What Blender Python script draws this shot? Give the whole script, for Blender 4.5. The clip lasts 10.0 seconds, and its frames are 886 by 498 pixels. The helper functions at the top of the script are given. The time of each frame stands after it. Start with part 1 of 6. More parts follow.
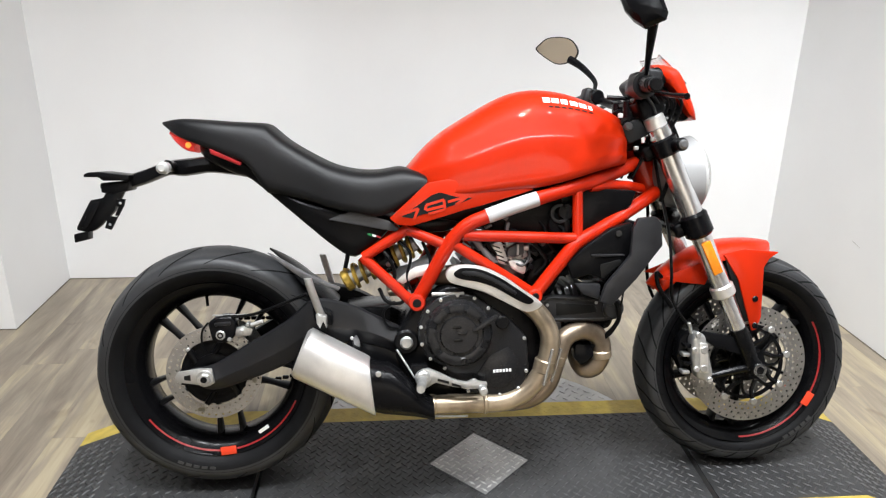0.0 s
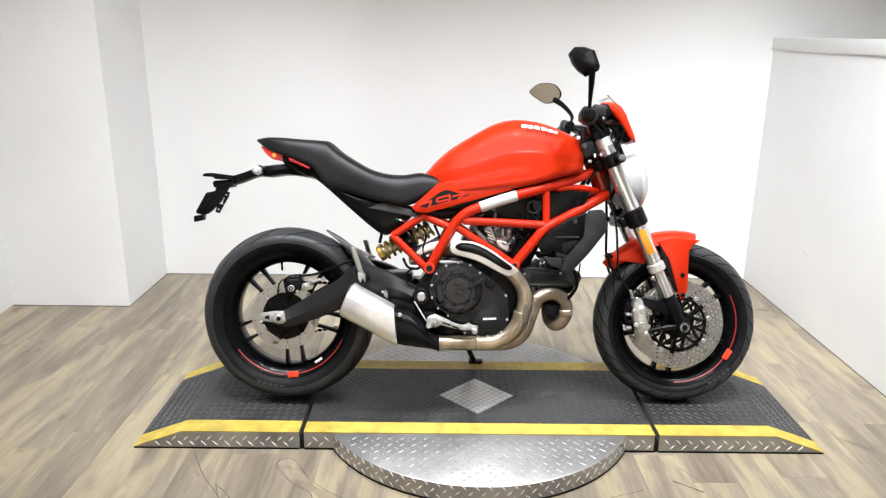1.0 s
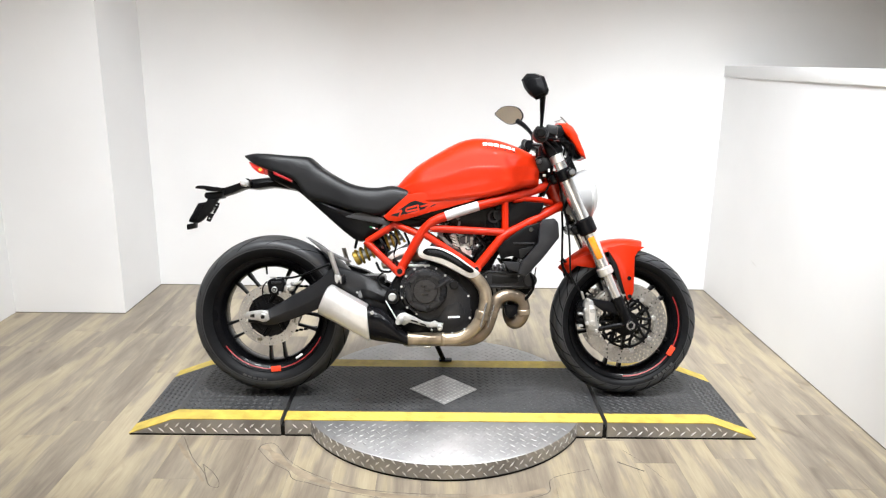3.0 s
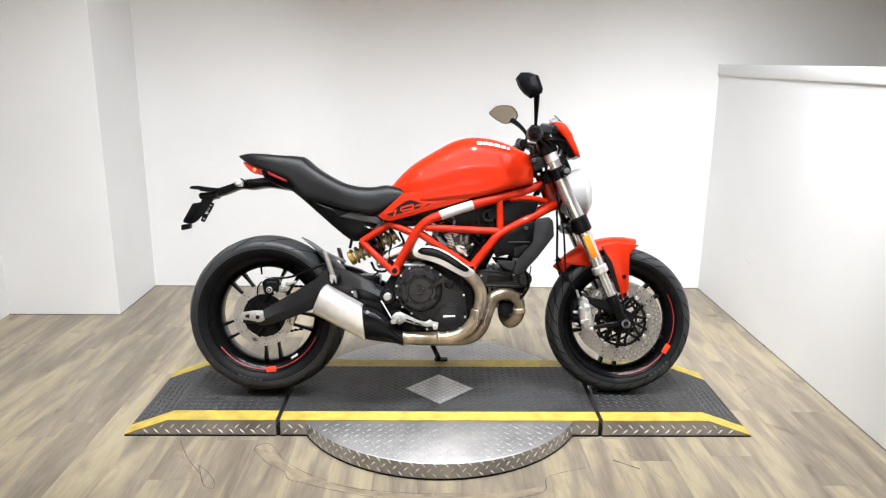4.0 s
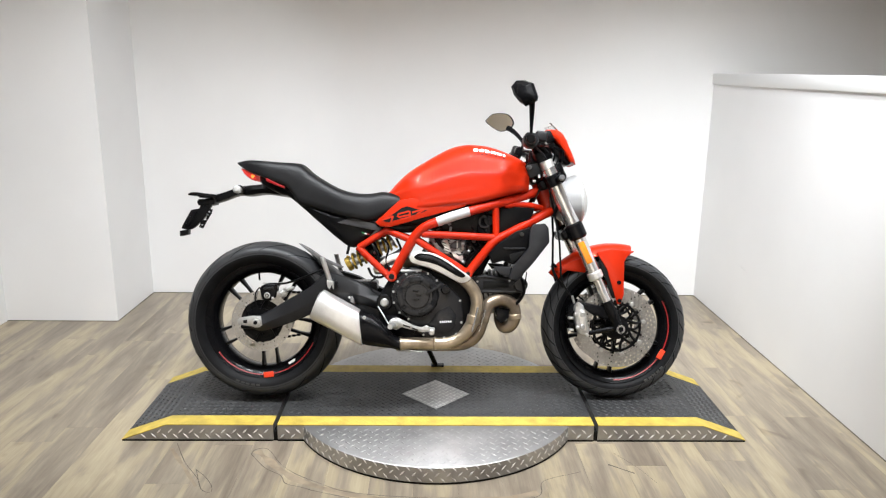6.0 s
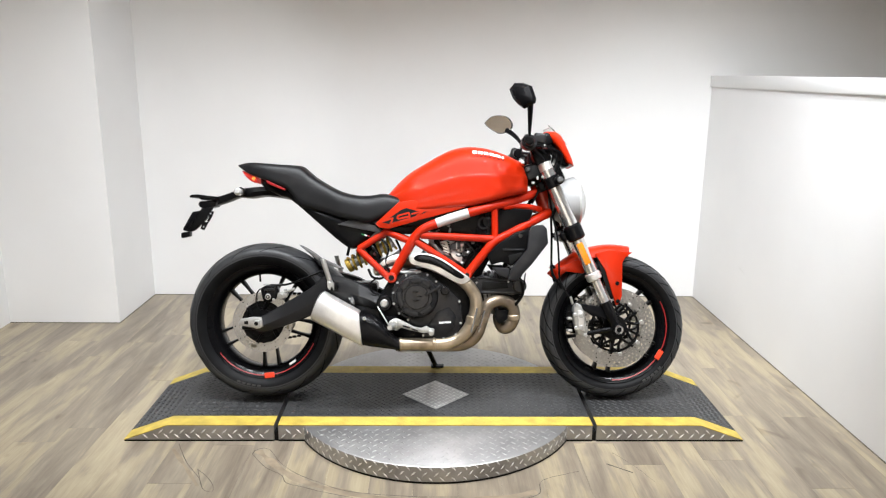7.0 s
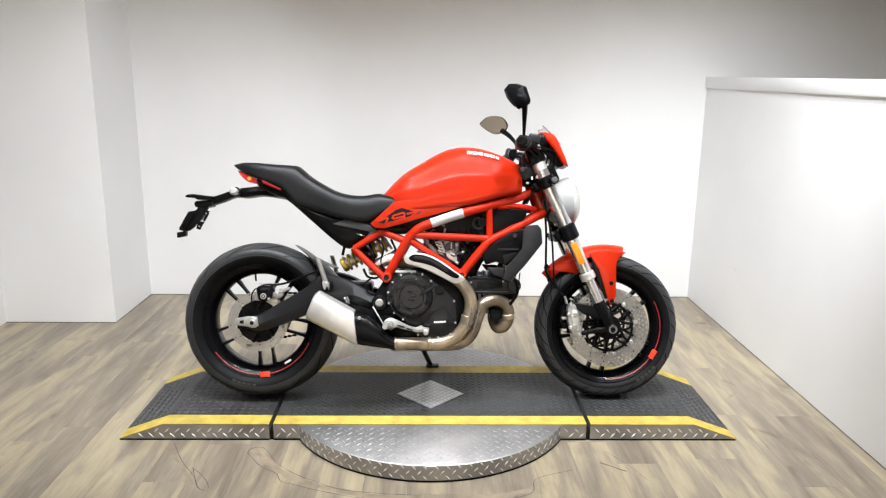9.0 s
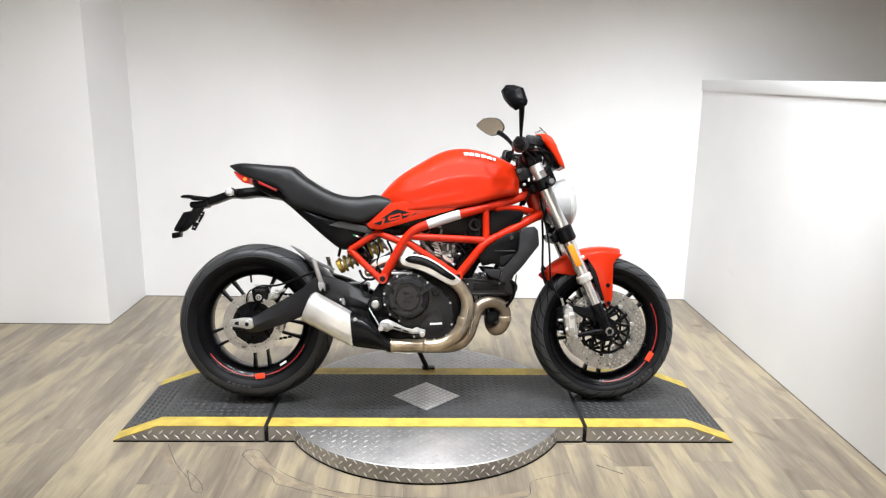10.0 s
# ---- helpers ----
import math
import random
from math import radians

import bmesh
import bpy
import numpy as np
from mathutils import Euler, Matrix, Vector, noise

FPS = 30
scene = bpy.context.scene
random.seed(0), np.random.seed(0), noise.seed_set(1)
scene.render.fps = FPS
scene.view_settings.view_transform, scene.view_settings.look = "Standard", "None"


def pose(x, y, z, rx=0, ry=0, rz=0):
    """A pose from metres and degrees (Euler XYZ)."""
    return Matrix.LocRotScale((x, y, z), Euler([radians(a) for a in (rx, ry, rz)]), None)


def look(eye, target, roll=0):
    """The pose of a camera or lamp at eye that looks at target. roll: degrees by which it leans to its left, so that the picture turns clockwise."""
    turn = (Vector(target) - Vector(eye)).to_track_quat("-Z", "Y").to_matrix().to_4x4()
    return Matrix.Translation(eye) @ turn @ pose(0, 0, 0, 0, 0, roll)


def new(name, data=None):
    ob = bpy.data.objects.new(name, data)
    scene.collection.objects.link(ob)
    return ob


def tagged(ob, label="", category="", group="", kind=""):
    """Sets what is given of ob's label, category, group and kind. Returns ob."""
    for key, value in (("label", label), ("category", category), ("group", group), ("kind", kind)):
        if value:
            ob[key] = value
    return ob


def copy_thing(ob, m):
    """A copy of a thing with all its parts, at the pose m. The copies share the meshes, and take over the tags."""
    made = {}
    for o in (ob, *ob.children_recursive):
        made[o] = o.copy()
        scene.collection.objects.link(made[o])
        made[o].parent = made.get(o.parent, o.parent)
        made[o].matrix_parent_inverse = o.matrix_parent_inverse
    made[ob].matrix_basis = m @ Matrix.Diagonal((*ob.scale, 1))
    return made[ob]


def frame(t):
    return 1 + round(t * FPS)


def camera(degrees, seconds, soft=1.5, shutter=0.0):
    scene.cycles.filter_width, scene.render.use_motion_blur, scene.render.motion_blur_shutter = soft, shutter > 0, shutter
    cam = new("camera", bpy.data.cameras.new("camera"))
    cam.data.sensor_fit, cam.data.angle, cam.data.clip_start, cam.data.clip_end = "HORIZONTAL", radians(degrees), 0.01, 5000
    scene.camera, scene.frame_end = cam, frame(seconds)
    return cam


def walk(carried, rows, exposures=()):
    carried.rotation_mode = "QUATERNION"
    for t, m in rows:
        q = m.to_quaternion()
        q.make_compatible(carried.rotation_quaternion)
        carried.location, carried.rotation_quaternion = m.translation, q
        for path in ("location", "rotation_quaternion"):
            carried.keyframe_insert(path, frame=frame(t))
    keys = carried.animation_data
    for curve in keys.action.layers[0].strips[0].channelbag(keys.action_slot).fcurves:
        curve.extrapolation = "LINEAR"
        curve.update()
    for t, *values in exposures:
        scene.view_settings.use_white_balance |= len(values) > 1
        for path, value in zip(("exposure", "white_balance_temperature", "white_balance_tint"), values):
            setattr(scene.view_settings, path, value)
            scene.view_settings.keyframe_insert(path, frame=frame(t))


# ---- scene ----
cam = camera(62.5, 10.0, soft=1.2)
PATH = [
    (0, (-0.246, -1.719, 1.344), (-0.098, 0.153, 0.656), 0.71),
    (0.5, (-0.171, -2.140, 1.376), (-0.168, -0.222, 0.812), 1.58),
    (1, (-0.136, -2.489, 1.383), (-0.132, -0.571, 0.814), 0.59),
    (1.5, (-0.156, -2.737, 1.382), (-0.141, -0.814, 0.832), 0.53),
    (2, (-0.097, -2.793, 1.394), (-0.094, -0.866, 0.858), -0.31),
    (2.5, (-0.042, -2.775, 1.393), (-0.025, -0.841, 0.883), 0.72),
    (4, (-0.038, -2.776, 1.384), (-0.005, -0.840, 0.882), 0.59),
    (4.5, (-0.032, -2.778, 1.381), (0.014, -0.842, 0.880), 0.60),
    (5, (-0.036, -2.784, 1.380), (0.013, -0.848, 0.880), 0.70),
    (5.5, (-0.034, -2.794, 1.380), (0.007, -0.855, 0.891), 0.76),
    (7, (-0.027, -2.826, 1.381), (0.009, -0.883, 0.909), 0.56),
    (7.5, (-0.020, -2.841, 1.383), (0.014, -0.900, 0.904), 0.52),
    (8, (-0.018, -2.844, 1.376), (0.024, -0.908, 0.877), 0.56),
    (8.5, (-0.014, -2.846, 1.369), (0.029, -0.905, 0.888), 0.63),
    (9, (-0.017, -2.840, 1.379), (0.026, -0.896, 0.910), 0.67),
    (9.5, (-0.021, -2.834, 1.375), (0.029, -0.890, 0.906), 0.81),
    (10, (-0.020, -2.831, 1.371), (0.035, -0.886, 0.910), 0.90),
]
EXPOSURES = [(0.0, -0.20), (0.5, -0.1), (1.0, 0.02), (1.5, 0.14), (2.5, 0.17), (4.0, -0.01), (5.5, -0.12), (7.0, -0.08), (8.0, -0.15), (9.0, -0.10), (10.0, -0.02)]
walk(cam, [(t, look(eye, target, roll)) for t, eye, target, roll in PATH], EXPOSURES)

# ---- light: ceiling spots over the booth, plus added unseen fill spots and panels ----
world = bpy.data.worlds.new("world")
scene.world = world
world.use_nodes = True
world.node_tree.nodes["Background"].inputs[0].default_value = (0.9, 0.95, 1.0, 1)
world.node_tree.nodes["Background"].inputs[1].default_value = 0.05


def spot(x, y, z, tx, ty, tz, watts, cone, size=0.06):
    data = bpy.data.lights.new("ceiling_and_fill_spot", "SPOT")
    data.energy, data.spot_size, data.spot_blend, data.shadow_soft_size = watts, radians(cone), 1.0, size
    data.color = (0.965, 1.0, 1.04)
    ob = new("ceiling_and_fill_spot", data)
    ob.matrix_world = look((x, y, z), (tx, ty, tz))
    return ob


def panel(x, y, z, sx, sy, watts, tx, ty, tz, spread=180):
    data = bpy.data.lights.new("fill_panel", "AREA")
    data.shape, data.size, data.size_y, data.energy, data.color = "RECTANGLE", sx, sy, watts, (0.965, 1.0, 1.04)
    data.spread = radians(spread)
    ob = new("fill_panel", data)
    ob.matrix_world = look((x, y, z), (tx, ty, tz))
    return ob


for sx, sy in ((-1.7, -0.78), (-1.15, -0.72), (-0.6, -0.7), (-0.05, -0.68), (0.5, -0.7), (1.0, -0.72), (1.5, -0.78)):
    spot(sx, sy, 2.75, sx * 1.05, 0.70, 0.08, 56 if sx < -1.5 else 76 if sx < -1 else 106, 84 if sx < 0.2 else 90, 0.014)
# spots added overhead to brighten the floor and platform
for sx in (-1.1, 0.0, 1.1):
    spot(sx, -0.3, 2.75, sx, -0.25, 0.0, 114, 85, 0.016)
# two added spots brighten the right partition and the left corner column
spot(0.3, -1.0, 2.7, 1.65, 0.80, 0.80, 195, 58)
spot(0.7, -0.5, 2.7, -1.76, 1.33, 0.75, 150, 46)
# added fill panels: two over the bike, one brightening the unseen front wall
panel(0.0, -1.9, 2.8, 2.4, 0.05, 6, 0.0, 0.10, 0.50, 75)
panel(0.0, -5.5, 2.75, 4.0, 0.6, 145, 0.0, -6.5, 0.9, 110)
panel(0.0, -1.6, 2.8, 2.6, 0.8, 4, 0.0, -0.6, 0.3)


# ---- materials ----
def mat(name, color, rough=0.5, metal=0.0, var=0.12, scale=18.0, bump=0.0, bscale=300.0, coat=0.0, rvar=0.1, spec=0.5, stretch=(1, 1, 1)):
    m = bpy.data.materials.new(name)
    m.use_nodes = True
    nt = m.node_tree
    b = nt.nodes["Principled BSDF"]
    tc = nt.nodes.new("ShaderNodeTexCoord")
    mp = nt.nodes.new("ShaderNodeMapping")
    mp.inputs["Scale"].default_value = stretch
    nt.links.new(tc.outputs["Object"], mp.inputs[0])
    big = nt.nodes.new("ShaderNodeTexNoise")
    big.inputs["Scale"].default_value, big.inputs["Detail"].default_value = scale, 6
    nt.links.new(mp.outputs[0], big.inputs["Vector"])
    ramp = nt.nodes.new("ShaderNodeValToRGB")
    e = ramp.color_ramp.elements
    e[0].position, e[1].position = 0.3, 0.72
    e[0].color = tuple(c * (1 - var) for c in color) + (1,)
    e[1].color = tuple(min(1, c * (1 + var)) for c in color) + (1,)
    nt.links.new(big.outputs[0], ramp.inputs[0])
    nt.links.new(ramp.outputs[0], b.inputs["Base Color"])
    fine = nt.nodes.new("ShaderNodeTexNoise")
    fine.inputs["Scale"].default_value, fine.inputs["Detail"].default_value = bscale, 4
    nt.links.new(mp.outputs[0], fine.inputs["Vector"])
    mr = nt.nodes.new("ShaderNodeMapRange")
    mr.inputs["To Min"].default_value, mr.inputs["To Max"].default_value = max(0.02, rough - rvar), min(1, rough + rvar)
    nt.links.new(fine.outputs[0], mr.inputs["Value"])
    nt.links.new(mr.outputs[0], b.inputs["Roughness"])
    b.inputs["Metallic"].default_value, b.inputs["Coat Weight"].default_value = metal, coat
    b.inputs["Coat Roughness"].default_value, b.inputs["Specular IOR Level"].default_value = 0.03, spec
    if bump:
        bp = nt.nodes.new("ShaderNodeBump")
        bp.inputs["Strength"].default_value, bp.inputs["Distance"].default_value = bump, 0.001
        nt.links.new(fine.outputs[0], bp.inputs["Height"])
        nt.links.new(bp.outputs[0], b.inputs["Normal"])
    return m


WALL = mat("white_wall_paint", (0.80, 0.80, 0.80), 0.55, var=0.02, scale=2.5, bump=0.06, bscale=90, rvar=0.06)
CEIL = mat("ceiling_paint", (0.68, 0.67, 0.65), 0.8, var=0.03, scale=3)
# darker tan stands in for a dim room, reflected in blacks and mirror
DIMW = mat("tan_reflection_wall", (0.58, 0.50, 0.41), 0.8, var=0.06, scale=3)
RED = mat("red_paint", (0.435, 0.0165, 0.001), 0.5, var=0.03, scale=4, coat=0.45, rvar=0.03, spec=0.1)
REDF = mat("red_frame_paint", (0.44, 0.0145, 0.001), 0.4, var=0.05, scale=25, coat=0.45, rvar=0.05, spec=0.15)
RUBBER = mat("tyre_rubber", (0.0065, 0.0065, 0.0072), 0.50, var=0.3, scale=14, bump=0.15, bscale=260, rvar=0.12, spec=0.11)
TREADM = mat("lighter_tread_rubber", (0.023, 0.0235, 0.025), 0.47, var=0.35, scale=11, bump=0.2, bscale=220, rvar=0.12, spec=0.34)
BLACK = mat("black_plastic", (0.0032, 0.0032, 0.0036), 0.30, var=0.2, scale=30, bump=0.12, bscale=900, spec=0.13)
SATIN = mat("satin_black_metal", (0.0042, 0.0042, 0.0048), 0.25, var=0.2, scale=40, bump=0.05, bscale=500, metal=0.0, spec=0.13)
SWINGM = mat("dark_grey_cast_arm", (0.007, 0.007, 0.008), 0.34, var=0.15, scale=40, bump=0.12, bscale=700, spec=0.36)
COVERM = mat("clutch_cover_black", (0.011, 0.011, 0.012), 0.26, var=0.2, scale=40, bump=0.05, bscale=500, spec=0.34)
GLOSSB = mat("gloss_black", (0.004, 0.004, 0.0045), 0.24, var=0.1, scale=20, coat=0.12, rvar=0.05)
SEATM = mat("seat_vinyl", (0.0045, 0.0045, 0.005), 0.44, var=0.15, scale=22, bump=0.35, bscale=700, rvar=0.1, spec=0.24)
GREYP = mat("dark_grey_plastic", (0.040, 0.040, 0.042), 0.45, var=0.1, scale=30, bump=0.1, bscale=900)
ALU = mat("brushed_aluminium", (0.78, 0.77, 0.75), 0.42, metal=0.85, var=0.07, scale=30, bump=0.08, bscale=400, stretch=(1, 1, 1))
CASTA = mat("cast_aluminium", (0.50, 0.50, 0.49), 0.42, metal=0.8, var=0.15, scale=60, bump=0.2, bscale=500)
STEEL = mat("disc_steel", (0.40, 0.395, 0.38), 0.30, metal=0.9, var=0.1, scale=40, bump=0.05, bscale=600)
CHROME = mat("fork_chrome", (0.66, 0.66, 0.665), 0.20, metal=0.9, var=0.04, scale=20)
PIPE = mat("heat_tinted_steel", (0.40, 0.325, 0.235), 0.33, metal=0.75, var=0.5, scale=11, bump=0.05, bscale=300)
PIPED = mat("darkened_exhaust_steel", (0.26, 0.205, 0.150), 0.34, metal=0.75, var=0.5, scale=13, bump=0.05, bscale=300)
FIN = mat("grey_cooling_fin", (0.16, 0.16, 0.165), 0.4, metal=0.6, var=0.2, scale=50)
GOLD = mat("gold_spring", (0.42, 0.28, 0.05), 0.35, metal=0.6, var=0.15, scale=60)
HEADL = mat("silver_headlight", (0.27, 0.27, 0.27), 0.4, var=0.06, scale=10, coat=0.15)
AMBER = mat("amber_reflector", (0.72, 0.22, 0.01), 0.2, var=0.15, scale=60, coat=0.5)
WHITEP = mat("white_print", (0.85, 0.85, 0.85), 0.4, var=0.04, scale=40)
GRIPM = mat("grey_black_plastic", (0.013, 0.013, 0.014), 0.42, var=0.2, scale=40, bump=0.12, bscale=900, spec=0.28)
SHROUDM = mat("shroud_plastic", (0.018, 0.018, 0.0195), 0.34, var=0.2, scale=30, bump=0.12, bscale=900, spec=0.28)
DUCT = mat("grey_rubber_duct", (0.30, 0.30, 0.31), 0.5, var=0.15, scale=40)
# black for print, also for plates that imitate the dark of openings
BLKP = mat("black_print_and_recess", (0.006, 0.006, 0.006), 0.4, var=0.1, scale=40, spec=0.18)
REDTAPE = mat("red_rim_tape", (0.26, 0.008, 0.010), 0.35, var=0.08, scale=60)
BLUSH = mat("orange_red_sticker", (0.85, 0.06, 0.02), 0.35, var=0.05, scale=60)
RIMM = mat("gloss_black_rim", (0.0035, 0.0035, 0.004), 0.22, var=0.1, scale=20, rvar=0.04, spec=0.14)
SPOKEM = mat("black_wheel_paint", (0.0035, 0.0035, 0.004), 0.35, var=0.1, scale=30, spec=0.10)
SLEEVE = mat("pale_sticker", (0.47, 0.465, 0.47), 0.35, var=0.08, scale=25)
SMOKED = mat("smoked_lens", (0.10, 0.10, 0.10), 0.25, var=0.1, scale=60, coat=0.4)
GREENP = mat("green_print", (0.01, 0.22, 0.06), 0.4, var=0.05)


# ---- shape helpers: a shape is a pair of vertices and faces ----
def vec(p):
    return Vector(p)


def spline(pts, n, closed=False):
    pts = [Vector(p) for p in pts]
    k, out = len(pts), []
    for i in range(k if closed else k - 1):
        if closed:
            a, b, c, d = (pts[(i + j) % k] for j in (-1, 0, 1, 2))
        else:
            b, c = pts[i], pts[i + 1]
            a = pts[i - 1] if i else b * 2 - c
            d = pts[i + 2] if i + 2 < k else c * 2 - b
        for j in range(n):
            t = j / n
            out.append(0.5 * (2 * b + (c - a) * t + (2 * a - 5 * b + 4 * c - d) * t * t + (3 * b - a - 3 * c + d) * t ** 3))
    if not closed:
        out.append(pts[-1])
    return out


def rings(rows, cap=True, wrap=False):
    n, verts, faces = len(rows[0]), [tuple(p) for r in rows for p in r], []
    m = len(rows)
    for i in range(m if wrap else m - 1):
        for j in range(n):
            a, b = i * n, ((i + 1) % m) * n
            faces.append((a + j, a + (j + 1) % n, b + (j + 1) % n, b + j))
    if cap and not wrap:
        faces += [tuple(reversed(range(n))), tuple(range((m - 1) * n, m * n))]
    return verts, faces


def skin(sections, ring=3, along=4):
    """A smooth closed body through sections, each a ring of as many points."""
    dense = [spline(s, ring, True) for s in sections]
    lines = [spline([d[j] for d in dense], along) for j in range(len(dense[0]))]
    return rings([[line[i] for line in lines] for i in range(len(lines[0]))])


def sym(u, half):
    """A ring across the machine at u from its right half: (width, height) from top to bottom."""
    return [(u, -v, w) for v, w in half] + [(u, v, w) for v, w in reversed(half) if v > 1e-5]


def tube(path, r, seg=12, smooth=5, cap=True):
    pts = spline(path, smooth) if smooth > 1 else [Vector(p) for p in path]
    n = len(pts)
    rad = [r] * n if not isinstance(r, (list, tuple)) else [p.x for p in spline([(q, 0, 0) for q in r], smooth)]
    tan = [(pts[min(i + 1, n - 1)] - pts[max(i - 1, 0)]).normalized() for i in range(n)]
    side = tan[0].orthogonal().normalized()
    rows = []
    for p, t, q in zip(pts, tan, rad):
        side = (side - t * side.dot(t)).normalized()
        up = t.cross(side)
        rows.append([p + q * (math.cos(a) * side + math.sin(a) * up) for a in (2 * math.pi * j / seg for j in range(seg))])
    return rings(rows, cap)


def rod(a, b, r, seg=16, bevel=0.0):
    a, b = Vector(a), Vector(b)
    d = (b - a).normalized()
    e = min(bevel, r * 0.45)
    if not e:
        return tube([a, b], r, seg, 1)
    path, rad = [a, a + d * e, b - d * e, b], [r - e, r, r, r - e]
    side = d.orthogonal().normalized()
    up = d.cross(side)
    return rings([[p + q * (math.cos(t) * side + math.sin(t) * up) for t in (2 * math.pi * j / seg for j in range(seg))] for p, q in zip(path, rad)])


def lathe(profile, cx, cz, seg=64, wrap=True, y0=0.0):
    """Turns (radius, lateral) points round the lateral axis through (cx, cz)."""
    rows = [[(cx + r * math.cos(a), y0 + y, cz + r * math.sin(a)) for r, y in profile] for a in (2 * math.pi * i / seg for i in range(seg))]
    n, m, verts, faces = len(profile), seg, [p for r in rows for p in r], []
    for i in range(m):
        for j in range(n if wrap else n - 1):
            a, b = i * n, ((i + 1) % m) * n
            faces.append((a + j, b + j, b + (j + 1) % n, a + (j + 1) % n))
    return verts, faces


def slab(outline, v0, v1, bevel=0.004, segs=2):
    """A plate with that outline in (u, w), from v0 to v1 across."""
    bm = bmesh.new()
    face = bm.faces.new([bm.verts.new((u, v0, w)) for u, w in outline])
    out = bmesh.ops.extrude_face_region(bm, geom=[face])
    bmesh.ops.translate(bm, verts=[g for g in out["geom"] if isinstance(g, bmesh.types.BMVert)], vec=(0, v1 - v0, 0))
    bmesh.ops.recalc_face_normals(bm, faces=bm.faces)
    if bevel:
        bmesh.ops.bevel(bm, geom=list(bm.edges), offset=bevel, segments=segs, profile=0.5, affect="EDGES", clamp_overlap=True)
    return take(bm)


def take(bm):
    bm.verts.index_update()
    out = [tuple(v.co) for v in bm.verts], [tuple(v.index for v in f.verts) for f in bm.faces]
    bm.free()
    return out


def box(c, s, bevel=0.003, turn=None, segs=2):
    bm = bmesh.new()
    bmesh.ops.create_cube(bm, size=1.0)
    bmesh.ops.scale(bm, vec=s, verts=bm.verts)
    if bevel:
        bmesh.ops.bevel(bm, geom=list(bm.edges), offset=bevel, segments=segs, profile=0.5, affect="EDGES", clamp_overlap=True)
    m = Matrix.Translation(c) @ (turn if turn else Matrix())
    bmesh.ops.transform(bm, matrix=m, verts=bm.verts)
    return take(bm)


def moved(shape, m):
    return [tuple(m @ Vector(v)) for v in shape[0]], shape[1]


def joined(*shapes):
    verts, faces = [], []
    for v, f in shapes:
        k = len(verts)
        verts += v
        faces += [tuple(i + k for i in q) for q in f]
    return verts, faces


def part(name, shape, material, parent=None, label="", sharp=35):
    me = bpy.data.meshes.new(name)
    me.from_pydata([tuple(v) for v in shape[0]], [], shape[1])
    bm = bmesh.new()
    bm.from_mesh(me)
    bmesh.ops.recalc_face_normals(bm, faces=bm.faces)
    bm.to_mesh(me)
    bm.free()
    me.materials.append(material)
    for p in me.polygons:
        p.use_smooth = True
    me.set_sharp_from_angle(angle=radians(sharp))
    ob = new(name, me)
    ob.parent = parent
    if label:
        tagged(ob, label)
    return ob


def thing(name, m, label, category, group=""):
    ob = new(name)
    ob.matrix_world = m
    return tagged(ob, label, category, group)


# ---- the booth ----
def block(name, x0, x1, y0, y1, z0, z1, material, label, category="wall"):
    ob = part(name, box(((x0 + x1) / 2, (y0 + y1) / 2, (z0 + z1) / 2), (x1 - x0, y1 - y0, z1 - z0), 0.0), material)
    return tagged(ob, label, category, kind="structure")


X_LEFT, X_RETURN, X_RIGHT, Y_BACK, Y_STEP, Y_FRONT, TOP = -2.36, -1.755, 1.65, 1.604, 1.068, -6.5, 2.9
block("wall_back", X_RETURN, 3.6, Y_BACK, Y_BACK + 0.12, 0, TOP, WALL, "smooth white painted back wall of the photo booth")
block("wall_step", X_LEFT - 0.12, X_RETURN, Y_STEP, Y_BACK + 0.12, 0, TOP, WALL, "white painted boxed-out corner column of the booth")
block("wall_left", X_LEFT - 0.12, X_LEFT, Y_FRONT, Y_STEP, 0, TOP, WALL, "white painted side wall of the booth")
block("wall_right_low", X_RIGHT, X_RIGHT + 0.11, Y_FRONT, Y_BACK, 0, 1.31, WALL, "white painted half-height partition wall")
# far and front walls are added out of view, coloured for their reflections
block("wall_right_far", 3.6, 3.72, Y_FRONT, Y_BACK + 0.12, 0, TOP, DIMW, "added unseen tan wall beyond the half-height partition")
block("wall_front", X_LEFT - 0.12, 3.72, Y_FRONT - 0.12, Y_FRONT, 0, TOP, DIMW, "added unseen tan wall closing the room")
block("ceiling", X_LEFT - 0.12, 3.72, Y_FRONT - 0.12, Y_BACK + 0.12, TOP, TOP + 0.1, CEIL, "plain off-white ceiling", "ceiling")
cap = part("trim", box((X_RIGHT + 0.05, (Y_FRONT + Y_BACK) / 2, 1.342), (0.126, Y_BACK - Y_FRONT - 0.002, 0.064), 0.004), WALL)
tagged(cap, "white painted wooden cap along the half-height wall", "trim", kind="structure")


SEAMD = mat("dark_wall_seam", (0.14, 0.12, 0.09), 0.8, var=0.3, scale=8)
for x0, x1, y0, y1 in ((X_RETURN, X_RIGHT, Y_BACK - 0.004, Y_BACK), (X_RIGHT - 0.004, X_RIGHT, Y_FRONT, Y_BACK - 0.004), (X_LEFT, X_RETURN, Y_STEP - 0.004, Y_STEP), (X_RETURN, X_RETURN + 0.003, Y_STEP, Y_BACK - 0.004)):
    block("baseboard", x0, x1, y0, y1, 0, 0.003, SEAMD, "thin dark strip along the foot of a wall", "baseboard")
SCRATCH = mat("wall_scratch", (0.63, 0.62, 0.61), 0.7, var=0.2, scale=40)
